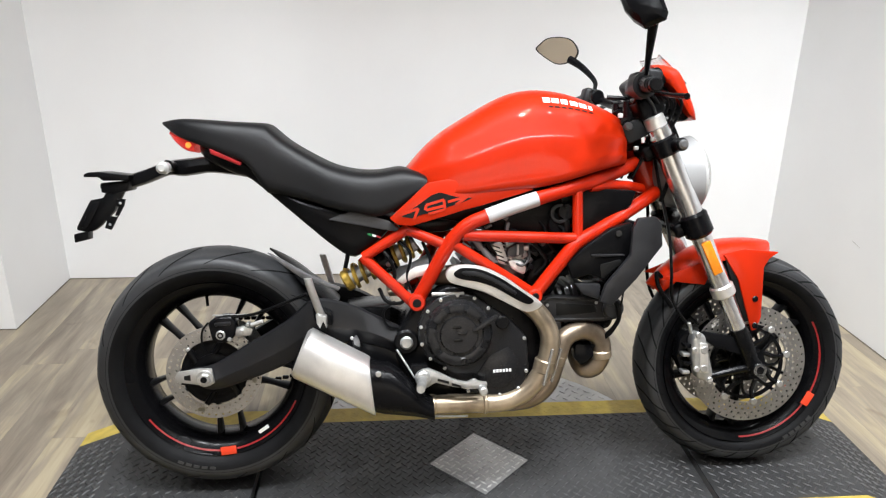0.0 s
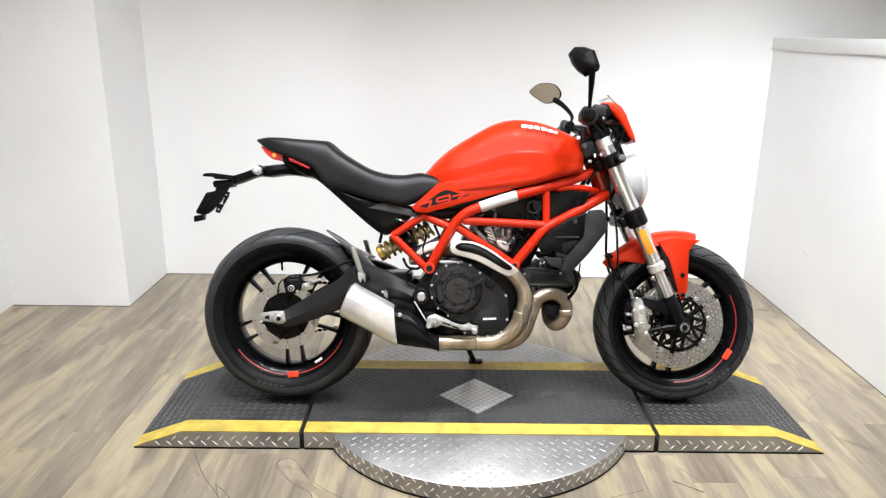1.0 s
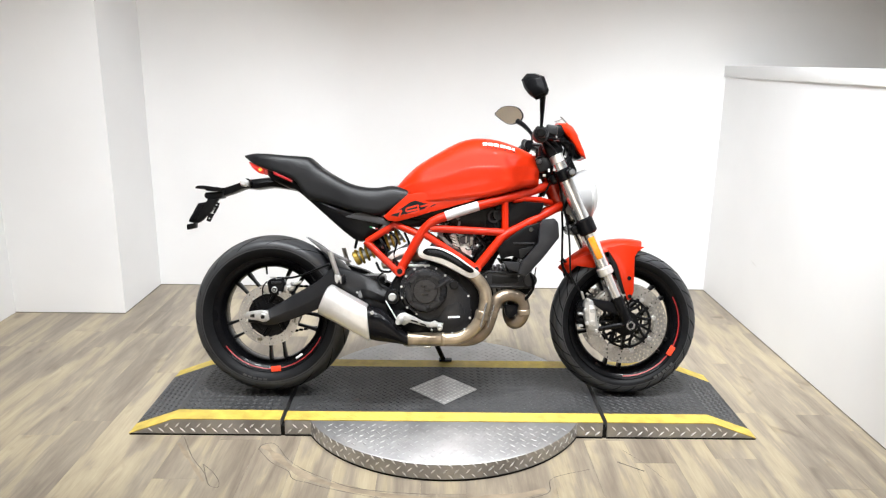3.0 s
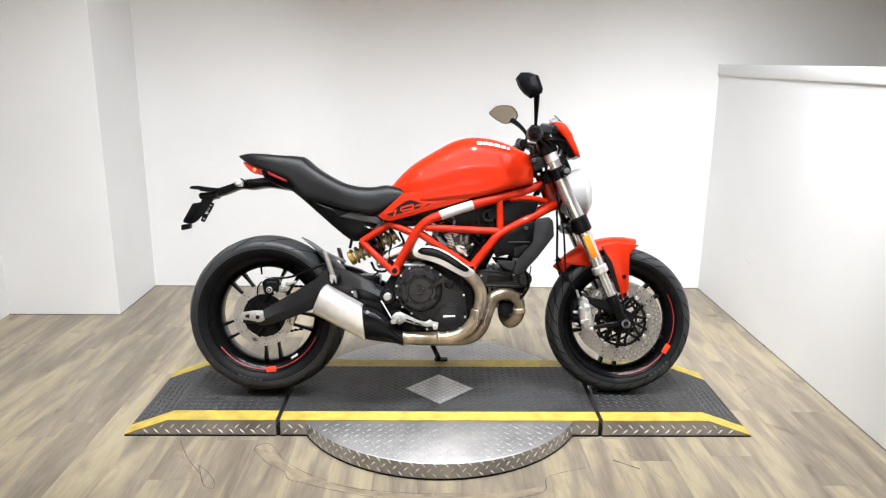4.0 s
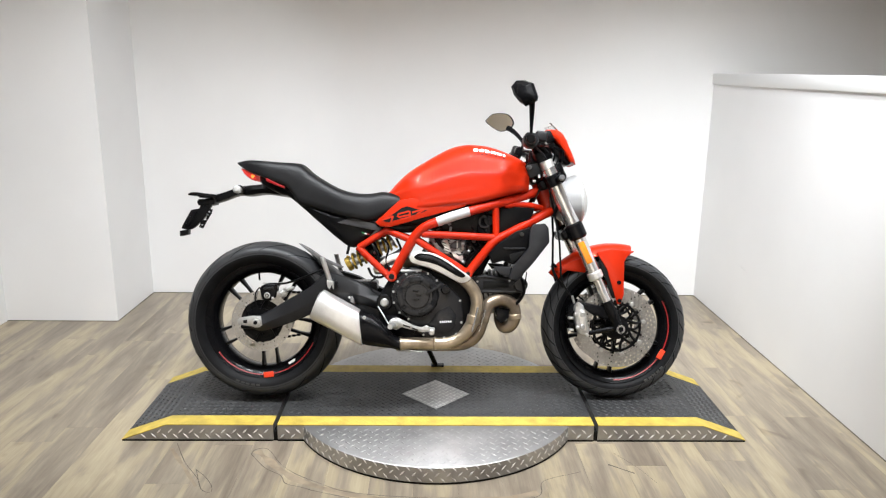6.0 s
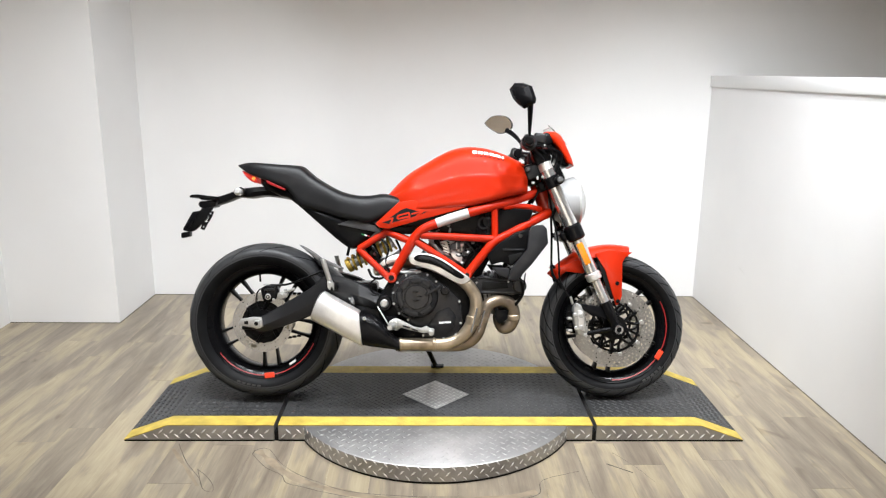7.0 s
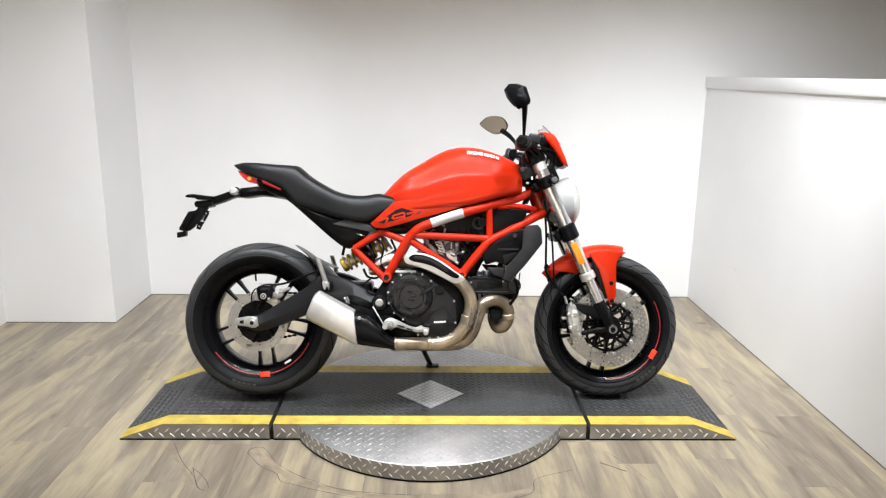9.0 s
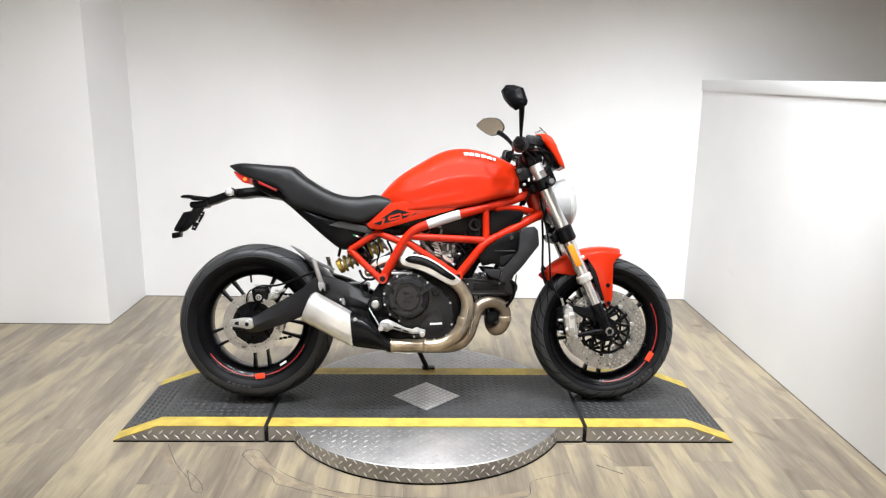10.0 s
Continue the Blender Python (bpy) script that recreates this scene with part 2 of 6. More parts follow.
for (y0, z0), (y1, z1), w in (((0.970, 0.367), (0.915, 0.356), 0.003), ((-0.060, 1.133), (-0.054, 1.131), 0.005)):
    mark = part("wall_mark", slab([(y0, z0), (y1, z1), (y1, z1 - w), (y0, z0 - w)], 0.0, 0.0008, 0.0), SCRATCH)
    mark.matrix_world = Matrix.Translation((X_RIGHT - 0.0006, 0, 0)) @ pose(0, 0, 0, 0, 0, 90)
    tagged(mark, "small grey scuff on the white partition wall", "scuff", kind="structure")


# ---- turntable platform ----
# paler, less metallic steel: the lugs' glint is put into the colour
STEELL = mat("bright_steel_lugs", (0.62, 0.61, 0.595), 0.42, metal=0.35, var=0.1, scale=12)
STEELM = mat("worn_steel_lugs", (0.44, 0.435, 0.43), 0.38, metal=0.75, var=0.2, scale=5, rvar=0.10)
STEELP = mat("tread_plate_steel", (0.39, 0.385, 0.38), 0.37, metal=0.8, var=0.24, scale=7, bump=0.05, bscale=240, rvar=0.10)
MATB = mat("worn_black_tread", (0.027, 0.027, 0.0275), 0.5, var=0.45, scale=9, bump=0.2, bscale=350, rvar=0.15)
YELLOW = mat("yellow_safety_paint", (0.50, 0.37, 0.065), 0.55, var=0.22, scale=22, bump=0.1, bscale=300)
LUGB = mat("worn_black_lugs", (0.036, 0.036, 0.0365), 0.45, var=0.5, scale=6, bump=0.1, bscale=400, rvar=0.12)
DECK, EDGE_F, EDGE_B, STR_F, STR_B = 0.068, -0.272, 0.298, -0.203, 0.224


def lug(x, y, turn, size, h):
    a, b = size / 2, size * 0.145
    c, s = math.cos(turn), math.sin(turn)
    base = ((a, 0, 0), (0, b, 0), (-a, 0, 0), (0, -b, 0), (a * 0.5, 0, h), (-a * 0.5, 0, h))
    return [(x + p * c - q * s, y + p * s + q * c, r) for p, q, r in base]


LUG_FACES = ((0, 1, 4), (0, 4, 3), (1, 2, 5), (2, 3, 5), (1, 5, 4), (3, 4, 5))


def treads(x0, x1, y0, y1, keep=None, pitch=0.0215, size=0.026, h=0.0022, m=None):
    """Raised lugs of tread plate in a herringbone over a rectangle, where keep(x, y) allows."""
    verts, faces = [], []
    q = pitch / math.sqrt(2)
    for i in range(math.ceil(x0 / q), math.floor(x1 / q) + 1):
        for j in range(math.ceil(y0 / q), math.floor(y1 / q) + 1):
            x, y = i * q, j * q
            if (i + j) % 2 or keep and not keep(x, y):
                continue
            k = len(verts)
            verts += lug(x, y, radians(45 if j % 2 else -45), size, h)
            faces += [tuple(n + k for n in f) for f in LUG_FACES]
    shape = verts, faces
    return moved(shape, m) if m else shape


def sheet(x0, x1, y0, y1, z0, z1, bevel=0.0):
    return box(((x0 + x1) / 2, (y0 + y1) / 2, (z0 + z1) / 2), (x1 - x0, y1 - y0, z1 - z0), bevel)


def up(z):
    return Matrix.Translation((0, 0, z))


def upright(y, z=0.0):
    """Lays a flat pattern onto a front face at y."""
    return Matrix.Translation((0, y, z)) @ pose(0, 0, 0, 90)


HALF, R_DRUM, GEM = 0.602, 0.572, 0.140
turntable = thing("turntable", Matrix(), "round steel tread-plate turntable with a black deck strip", "turntable")
drum = [[(R_DRUM * q * math.cos(a), R_DRUM * q * math.sin(a), z) for a in (2 * math.pi * i / 96 for i in range(96))]
        for q, z in ((0.96, 0.006), (1, 0.006), (1, DECK - 0.006), (0.995, DECK - 0.004))]
part("base_ring", rings([[(R_DRUM * q * math.cos(a), R_DRUM * q * math.sin(a), z) for a in (2 * math.pi * i / 96 for i in range(96))] for q, z in ((1.002, 0.0), (1.002, 0.0065))]), BLKP, turntable, "thin black base strip")
part("drum", rings(drum), STEELP, turntable, "tread-plate steel drum with a bent rim")
rim_lugs = []
for i in range(126):
    for row, zz in enumerate((0.016, 0.036, 0.056)):
        a = 2 * math.pi * (i + 0.5 * (row % 2)) / 126 * (126 / 90)
        if i >= 90:
            continue
        turn = 45 if row % 2 else -45
        rim_lugs.append(moved(([*lug(0, 0, radians(turn), 0.025, 0.0022)], list(LUG_FACES)),
                              Matrix.Translation((R_DRUM * math.cos(a), R_DRUM * math.sin(a), zz)) @ pose(0, 0, 0, 0, 0, math.degrees(a) + 90) @ pose(0, 0, 0, 90)))
tagged(part("rim_tread", joined(*rim_lugs), STEELL, turntable), kind="stuff")
part("deck_body", sheet(-HALF, HALF, EDGE_F, EDGE_B, 0.006, DECK - 0.003, 0.001), STEELP, turntable)
part("base_strip", sheet(-HALF, HALF, EDGE_F - 0.0015, EDGE_B + 0.0015, 0.0, 0.006), BLKP, turntable, "thin black base strip")
part("deck_mat", sheet(-HALF, HALF, STR_F, STR_B, DECK - 0.003, DECK), MATB, turntable, "worn black tread-plate deck")
part("yellow_stripe", sheet(-HALF, HALF, EDGE_F - 0.001, STR_F, DECK - 0.003, DECK), YELLOW, turntable, "scuffed yellow safety stripe")
part("yellow_stripe", sheet(-HALF, HALF, STR_B, EDGE_B + 0.001, DECK - 0.003, DECK), YELLOW, turntable, "scuffed yellow safety stripe")
gem = [(GEM, 0), (0, GEM), (-GEM, 0), (0, -GEM)]
part("diamond_plate", rings([[(x, y, DECK) for x, y in gem], [(x, y, DECK + 0.0012) for x, y in gem]]), STEELP, turntable, "bare steel diamond in the deck's middle")
inside = lambda x, y: abs(x) + abs(y) < GEM * 0.95
tagged(part("deck_tread", treads(-HALF + 0.01, HALF - 0.01, STR_F + 0.008, STR_B - 0.008, lambda x, y: not inside(x, y), m=up(DECK)), LUGB, turntable), kind="stuff")
tagged(part("diamond_tread", treads(-GEM, GEM, -GEM, GEM, inside, h=0.0012, m=up(DECK + 0.0012)), STEELL, turntable), kind="stuff")
tagged(part("stripe_tread", joined(treads(-HALF + 0.01, HALF - 0.01, EDGE_F + 0.012, STR_F - 0.01, h=0.0009, m=up(DECK)),
                                   treads(-HALF + 0.01, HALF - 0.01, STR_B + 0.012, EDGE_B - 0.01, h=0.0009, m=up(DECK))), YELLOW, turntable), kind="stuff")
tagged(part("drum_tread", treads(-R_DRUM, R_DRUM, -R_DRUM, R_DRUM, lambda x, y: math.hypot(x, y) < R_DRUM - 0.02 and not EDGE_F - 0.012 < y < EDGE_B + 0.012, 0.0285, 0.027, 0.0013, m=up(DECK - 0.004)), STEELM, turntable), kind="stuff")
tagged(part("face_tread", treads(-HALF + 0.01, HALF - 0.01, 0.01, DECK - 0.012, lambda x, y: abs(x) > 0.51, 0.0285, 0.028, 0.0026, upright(EDGE_F)), STEELL, turntable), kind="stuff")

KINK, FOOT, GAP = 1.02, 1.19, 0.618
for s in (-1, 1):
    # black filler puts the darkness of the open gap into colour
    part("gap_shade", sheet(min(s * HALF, s * GAP) + 0.0005, max(s * HALF, s * GAP) - 0.0005, EDGE_F + 0.004, EDGE_B - 0.004, 0.0, DECK - 0.030), BLKP, turntable, "black filler for the dark gap beside the deck")


def build_ramp():
    ramp = thing("ramp", Matrix(), "steel ramp with worn black tread deck and yellow edges", "ramp", "ramps of the turntable")
    skirt = [(GAP, 0.006), (FOOT - 0.006, 0.006), (FOOT - 0.006, 0.0062), (KINK, DECK - 0.003), (GAP, DECK - 0.003)]
    part("ramp_body", slab(skirt, EDGE_F, EDGE_B, 0.0), STEELP, ramp, "tread-plate steel ramp body")
    part("base_strip", sheet(GAP, FOOT - 0.002, EDGE_F - 0.0015, EDGE_B + 0.0015, 0.0, 0.006), BLKP, ramp, "thin black base strip")
    top = [(GAP, DECK - 0.003), (KINK, DECK - 0.003), (FOOT, 0.004), (FOOT, 0.007), (KINK, DECK), (GAP, DECK)]
    part("deck_mat", slab(top, STR_F, STR_B, 0.0), MATB, ramp, "worn black tread-plate deck")
    part("yellow_stripe", slab(top, EDGE_F - 0.001, STR_F, 0.0), YELLOW, ramp, "scuffed yellow safety stripe")
    part("yellow_stripe", slab(top, STR_B, EDGE_B + 0.001, 0.0), YELLOW, ramp, "scuffed yellow safety stripe")
    drop = math.degrees(math.atan2(DECK - 0.007, FOOT - KINK))
    slope = Matrix.Translation((KINK, 0, DECK)) @ pose(0, 0, 0, 0, drop)
    flat = treads(GAP + 0.01, KINK - 0.01, STR_F + 0.008, STR_B - 0.008, m=up(DECK))
    low = treads(0.012, FOOT - KINK, STR_F + 0.008, STR_B - 0.008, m=slope)
    tagged(part("deck_tread", joined(flat, low), LUGB, ramp), kind="stuff")
    face = treads(GAP + 0.012, FOOT - 0.03, 0.01, DECK - 0.01, lambda x, y: y < 0.006 + (FOOT - x) * 0.33, pitch=0.0285, size=0.028, h=0.0026, m=upright(EDGE_F))
    face = joined(face, moved(moved(face, upright(EDGE_F).inverted()), Matrix.Translation((0, EDGE_B, 0)) @ pose(0, 0, 0, 90) @ Matrix.Diagonal((1, 1, -1, 1))))
    tagged(part("face_tread", face, STEELL, ramp), kind="stuff")
    return ramp


ramp = build_ramp()
other = copy_thing(ramp, pose(0, EDGE_F + EDGE_B, 0, 0, 0, 180))


# ---- the motorcycle: u ahead, v to its left, w up from the rear tyre's contact ----
bike = thing("motorcycle", pose(-0.702, -0.014, DECK + 0.001, -12.5), "red naked motorcycle with black wheels leaning on its side stand", "motorcycle")
RH, FH = (0.006, 0.316), (1.432, 0.295)


def both(shape):
    return joined(shape, ([(x, -y, z) for x, y, z in shape[0]], shape[1]))


def mirror(shape):
    return [(x, -y, z) for x, y, z in shape[0]], [tuple(reversed(f)) for f in shape[1]]


# wheels
MARK = mat("sidewall_print", (0.035, 0.035, 0.036), 0.6)
# darker rubber for raised strips that stand for the shade in grooves
GROOVE = mat("groove_shade_rubber", (0.0045, 0.0045, 0.0045), 0.8, spec=0.12)


def tyre_profile(R, half, bead):
    pts = [(bead, -half * 0.62), (bead + 0.012, -half * 0.80), (bead + (R - bead) * 0.35, -half * 0.97), (bead + (R - bead) * 0.58, -half),
           (R - (R - bead) * 0.24, -half * 0.88), (R - 0.012, -half * 0.55), (R - 0.003, -half * 0.27), (R, 0)]
    pts = [(p.x, p.y) for p in spline([(r, y, 0) for r, y in pts], 4)]
    return pts + [(r, -y) for r, y in reversed(pts[:-1])]


def wheel(name, c, R, half, rim_half, label, phase):
    cx, cz = c
    w = new(name)
    w.parent = bike
    tagged(w, label)
    bead = 0.221
    prof_t = tyre_profile(R, half, bead)
    part("tyre", lathe(prof_t, cx, cz, 96), RUBBER, w, "worn black road tyre with fine tread grooves")
    keep = [(r + 0.0004, y) for r, y in prof_t if r > bead + (R - bead) * 0.42]
    part("tread_band", lathe(keep + [(r - 0.002, y) for r, y in reversed(keep)], cx, cz, 96), TREADM, w, "lighter grey worn tread of the tyre")
    grooves, count = [], 26 if cx > 1 else 15
    span = len(prof_t) // 2
    for side in (0, 1):
        for k in range(count):
            a0 = 2 * math.pi * (k + 0.5 * side) / count
            ring = []
            for q in range(span - (9 if cx > 1 else 14)):
                j = span - 2 - q
                r, y = prof_t[j if side == 0 else len(prof_t) - 1 - j]
                t = q / (span - (10 if cx > 1 else 15))
                a = a0 + 0.36 * t ** 1.3
                wd = 0.0038 * math.sin(math.pi * (0.12 + 0.76 * t))
                ring.append([(cx + (r + d) * math.cos(a + e / r), y * (1 + d * 2), cz + (r + d) * math.sin(a + e / r)) for d, e in ((0.0011, -wd), (0.0011, wd), (-0.002, wd), (-0.002, -wd))])
            grooves.append(rings(ring))
    tagged(part("tread_groove_shade", joined(*grooves), GROOVE, w), kind="stuff")
    rh = rim_half
    prof = [(0.224, -rh), (0.230, -rh - 0.004), (0.231, -rh), (0.222, -rh + 0.012), (0.205, -rh + 0.03), (0.203, rh - 0.03), (0.222, rh - 0.012), (0.231, rh), (0.230, rh + 0.004), (0.224, rh),
            (0.208, rh - 0.008), (0.190, rh - 0.032), (0.187, 0.0), (0.190, -rh + 0.032), (0.208, -rh + 0.008)]
    part("rim", lathe(prof, cx, cz, 96), RIMM, w, "gloss black cast wheel rim")
    for side in (-1, 1):
        band = [(0.2165, side * (rh - 0.0035)), (0.2205, side * (rh - 0.001)), (0.2210, side * (rh - 0.003)), (0.2170, side * (rh - 0.006))]
        rows = [[(cx + r * math.cos(a), y, cz + r * math.sin(a)) for r, y in band] for a in (radians(phase + 120 * k / 60 - 60) for k in range(61))]
        part("rim_tape", rings(rows), REDTAPE, w, "thin red pinstripe on the rim")
    for k in range(5):
        base = radians(phase + 72 * k)
        for s in (-1, 1):
            b = base + s * 0.155
            p0 = Vector((cx + 0.048 * math.cos(base + s * 0.48), 0.0, cz + 0.048 * math.sin(base + s * 0.48)))
            p1 = Vector((cx + 0.193 * math.cos(b), -0.004, cz + 0.193 * math.sin(b)))
            d = (p1 - p0).normalized()
            n = Vector((-d.z, 0, d.x))
            rows = []
            for t, hw, hv in ((0, 0.011, 0.020), (0.3, 0.009, 0.018), (0.7, 0.008, 0.017), (1.0, 0.013, 0.022)):
                p = p0.lerp(p1, t)
                rows.append([p + n * x * hw * (0.62 if cx > 1 else 0.64) + Vector((0, y * hv, 0)) for x, y in ((1, 0.6), (0.6, 1), (-0.6, 1), (-1, 0.6), (-1, -0.6), (-0.6, -1), (0.6, -1), (1, -0.6))])
            part("spoke", rings(rows), SPOKEM, w)
    part("hub", lathe([(0.012, -0.05), (0.045, -0.05), (0.052, -0.04), (0.052, 0.04), (0.045, 0.05), (0.012, 0.05)], cx, cz, 40), SATIN, w)
    a = radians(phase)
    for s in (-1, 1):
        part("rim_sticker", moved(box((0, 0, 0), (0.040, 0.004, 0.022), 0.001), Matrix.Translation((cx + 0.219 * math.cos(a), s * (rh + 0.002), cz + 0.219 * math.sin(a))) @ pose(0, 0, 0, 0, 90 - phase)),
             BLUSH, w, "square red sticker on the rim")
    a = radians(-56 if cx < 1 else -120)
    part("wheel_weight", moved(box((0, 0, 0), (0.030, 0.005, 0.010), 0.001), Matrix.Translation((cx + 0.203 * math.cos(a), -rh + 0.012, cz + 0.203 * math.sin(a))) @ pose(0, 0, 0, 0, 90 - math.degrees(a))), WHITEP if cx < 1 else SATIN, w, "stick-on wheel weight")
    for k in range(5):
        a = radians((-112 if cx < 1 else -60) + 4.6 * k)
        part("sidewall_mark", moved(box((0, 0, 0), (0.015, 0.0012, 0.013), 0.0), Matrix.Translation((cx + (bead + (R - bead) * 0.42) * math.cos(a), -half * 0.9885, cz + (bead + (R - bead) * 0.42) * math.sin(a))) @ pose(0, 0, 0, 0, 90 - math.degrees(a))), MARK, w, "faint grey sidewall marking" if k == 0 else "")
    a = radians(100 if cx < 1 else 140)
    part("valve", rod((cx + 0.19 * math.cos(a), 0, cz + 0.19 * math.sin(a)), (cx + 0.16 * math.cos(a), -0.012, cz + 0.16 * math.sin(a)), 0.004), BLACK, w)
    return w


def disc(c, y, r0, r1, cells, rows_n, thick, hole=0.0035):
    """A drilled brake disc ring."""
    cx, cz = c
    shapes = []
    dr = (r1 - r0) / rows_n
    for j in range(rows_n):
        for i in range(cells):
            a0 = 2 * math.pi * (i + 0.5 * (j % 2)) / cells
            da = 2 * math.pi / cells
            q0, q1 = r0 + j * dr, r0 + (j + 1) * dr
            am, qm = a0 + da / 2, (q0 + q1) / 2
            out = [(a0, q0), (am, q0), (a0 + da, q0), (a0 + da, qm), (a0 + da, q1), (am, q1), (a0, q1), (a0, qm)]
            outer = [(cx + q * math.cos(a), cz + q * math.sin(a)) for a, q in out]
            mx, mz = cx + qm * math.cos(am), cz + qm * math.sin(am)
            rim = []
            for x, z in outer:
                d = math.hypot(x - mx, z - mz)
                rim.append((mx + (x - mx) / d * hole, mz + (z - mz) / d * hole))
            v = [(x, y - thick / 2, z) for x, z in outer] + [(x, y - thick / 2, z) for x, z in rim] + [(x, y + thick / 2, z) for x, z in rim] + [(x, y + thick / 2, z) for x, z in outer]
            f = []
            for k in range(8):
                n = (k + 1) % 8
                f += [(k, n, 8 + n, 8 + k), (8 + k, 8 + n, 16 + n, 16 + k), (16 + k, 16 + n, 24 + n, 24 + k)]
            f += [(24, 25, 1, 0), (25, 26, 2, 1), (28, 29, 5, 4), (29, 30, 6, 5)]
            shapes.append((v, f))
    verts, faces = joined(*shapes)
    bm = bmesh.new()
    made = [bm.verts.new(p) for p in verts]
    for q in faces:
        bm.faces.new([made[k] for k in q])
    bmesh.ops.remove_doubles(bm, verts=bm.verts, dist=1e-5)
    return take(bm)


rear = wheel("rear_wheel", RH, 0.316, 0.09, 0.07, "black cast rear wheel with a wide tyre", -84)
part("brake_disc", disc(RH, -0.092, 0.086, 0.120, 40, 2, 0.004, 0.0030), STEEL, rear, "drilled steel brake disc")
part("disc_carrier", lathe([(0.03, -0.094), (0.050, -0.094), (0.050, -0.084), (0.03, -0.084)], *RH, 40), SPOKEM, rear)
part("hub_plate", lathe([(0.02, -0.086), (0.084, -0.086), (0.084, -0.078), (0.02, -0.078)], *RH, 40), SPOKEM, rear)
part("tone_ring", lathe([(0.062, -0.0885), (0.070, -0.0885), (0.070, -0.0865), (0.062, -0.0865)], *RH, 48), SATIN, rear, "black wheel-speed sensor ring")
for k in range(6):
    a = 2 * math.pi * k / 6 + 0.26
    part("carrier_arm", rod((RH[0] + 0.050 * math.cos(a + 0.25), -0.089, RH[1] + 0.050 * math.sin(a + 0.25)), (RH[0] + 0.088 * math.cos(a), -0.090, RH[1] + 0.088 * math.sin(a)), 0.0085, 8, 0.002), SPOKEM, rear)
    part("disc_bolt", rod((RH[0] + 0.088 * math.cos(a), -0.092, RH[1] + 0.088 * math.sin(a)), (RH[0] + 0.088 * math.cos(a), -0.098, RH[1] + 0.088 * math.sin(a)), 0.0055, 10, 0.0015), CASTA, rear)
part("sprocket", lathe([(0.03, 0.088), (0.10, 0.088), (0.102, 0.085), (0.10, 0.082), (0.03, 0.082)], *RH, 44), STEEL, rear)
front = wheel("front_wheel", FH, 0.298, 0.06, 0.048, "black cast front wheel with twin discs", -31)
for s in (-1, 1):
    part("brake_disc", disc(FH, s * 0.066, 0.110, 0.162, 46, 4, 0.0045, 0.0037), STEEL, front, "drilled floating steel brake disc")
    part("disc_carrier", lathe([(0.030, s * 0.058), (0.050, s * 0.058), (0.050, s * 0.066), (0.030, s * 0.066)], *FH, 40), SATIN, front)
    part("carrier_ring", lathe([(0.092, s * 0.060), (0.101, s * 0.060), (0.101, s * 0.066), (0.092, s * 0.066)], *FH, 48), SATIN, front)
    for k in range(8):
        a = 2 * math.pi * k / 8 + 0.2
        ca, sa = math.cos(a), math.sin(a)
        b = a + 0.35
        part("carrier_arm", tube([(FH[0] + 0.052 * math.cos(b), s * 0.062, FH[1] + 0.052 * math.sin(b)), (FH[0] + 0.080 * ca, s * 0.064, FH[1] + 0.080 * sa), (FH[0] + 0.108 * ca, s * 0.065, FH[1] + 0.108 * sa)], 0.006, 8, 3), SATIN, front)
        c = a - 0.40
        part("carrier_arm", tube([(FH[0] + 0.052 * math.cos(c), s * 0.060, FH[1] + 0.052 * math.sin(c)), (FH[0] + 0.085 * math.cos(a - 0.25), s * 0.061, FH[1] + 0.085 * math.sin(a - 0.25)), (FH[0] + 0.100 * ca, s * 0.063, FH[1] + 0.100 * sa)], 0.0042, 8, 3), SATIN, front)
        part("bobbin", rod((FH[0] + 0.111 * ca, s * 0.060, FH[1] + 0.111 * sa), (FH[0] + 0.111 * ca, s * 0.072, FH[1] + 0.111 * sa), 0.0095, 14, 0.002), CASTA, front)

# frame
frame_top = new("trellis_frame")
frame_top.parent = bike
tagged(frame_top, "red tubular trellis frame")
TR = 0.0165


def rail(pts, r=TR, smooth=6):
    for s in (-1, 1):
        part("frame_tube", tube([(u, s * v, w) for u, v, w in pts], r, 14, smooth), REDF, frame_top)


rail([(1.105, 0.055, 0.842), (1.02, 0.095, 0.812), (0.945, 0.13, 0.790), (0.826, 0.15, 0.757), (0.70, 0.155, 0.715), (0.662, 0.156, 0.700), (0.634, 0.154, 0.680), (0.600, 0.148, 0.637), (0.525, 0.13, 0.50)], 0.018)
rail([(1.165, 0.05, 0.765), (1.10, 0.085, 0.732), (1.0, 0.125, 0.680), (0.93, 0.14, 0.643), (0.89, 0.142, 0.598), (0.82, 0.14, 0.510)], 0.0175)
rail([(0.931, 0.133, 0.787), (0.933, 0.137, 0.655)], 0.0135, 1)
rail([(0.640, 0.153, 0.668), (0.925, 0.14, 0.655)], 0.0145, 1)
rail([(0.618, 0.15, 0.645), (0.822, 0.138, 0.515)], 0.0135, 1)
rail([(0.965, 0.122, 0.783), (1.06, 0.085, 0.785), (1.125, 0.05, 0.775)], 0.0125, 4)
rail([(0.600, 0.145, 0.642), (0.520, 0.128, 0.674), (0.500, 0.124, 0.680)], 0.0135, 1)
rail([(0.506, 0.124, 0.684), (0.393, 0.115, 0.612)], 0.0135, 1)
rail([(0.388, 0.115, 0.614), (0.515, 0.128, 0.495)], 0.0135, 1)
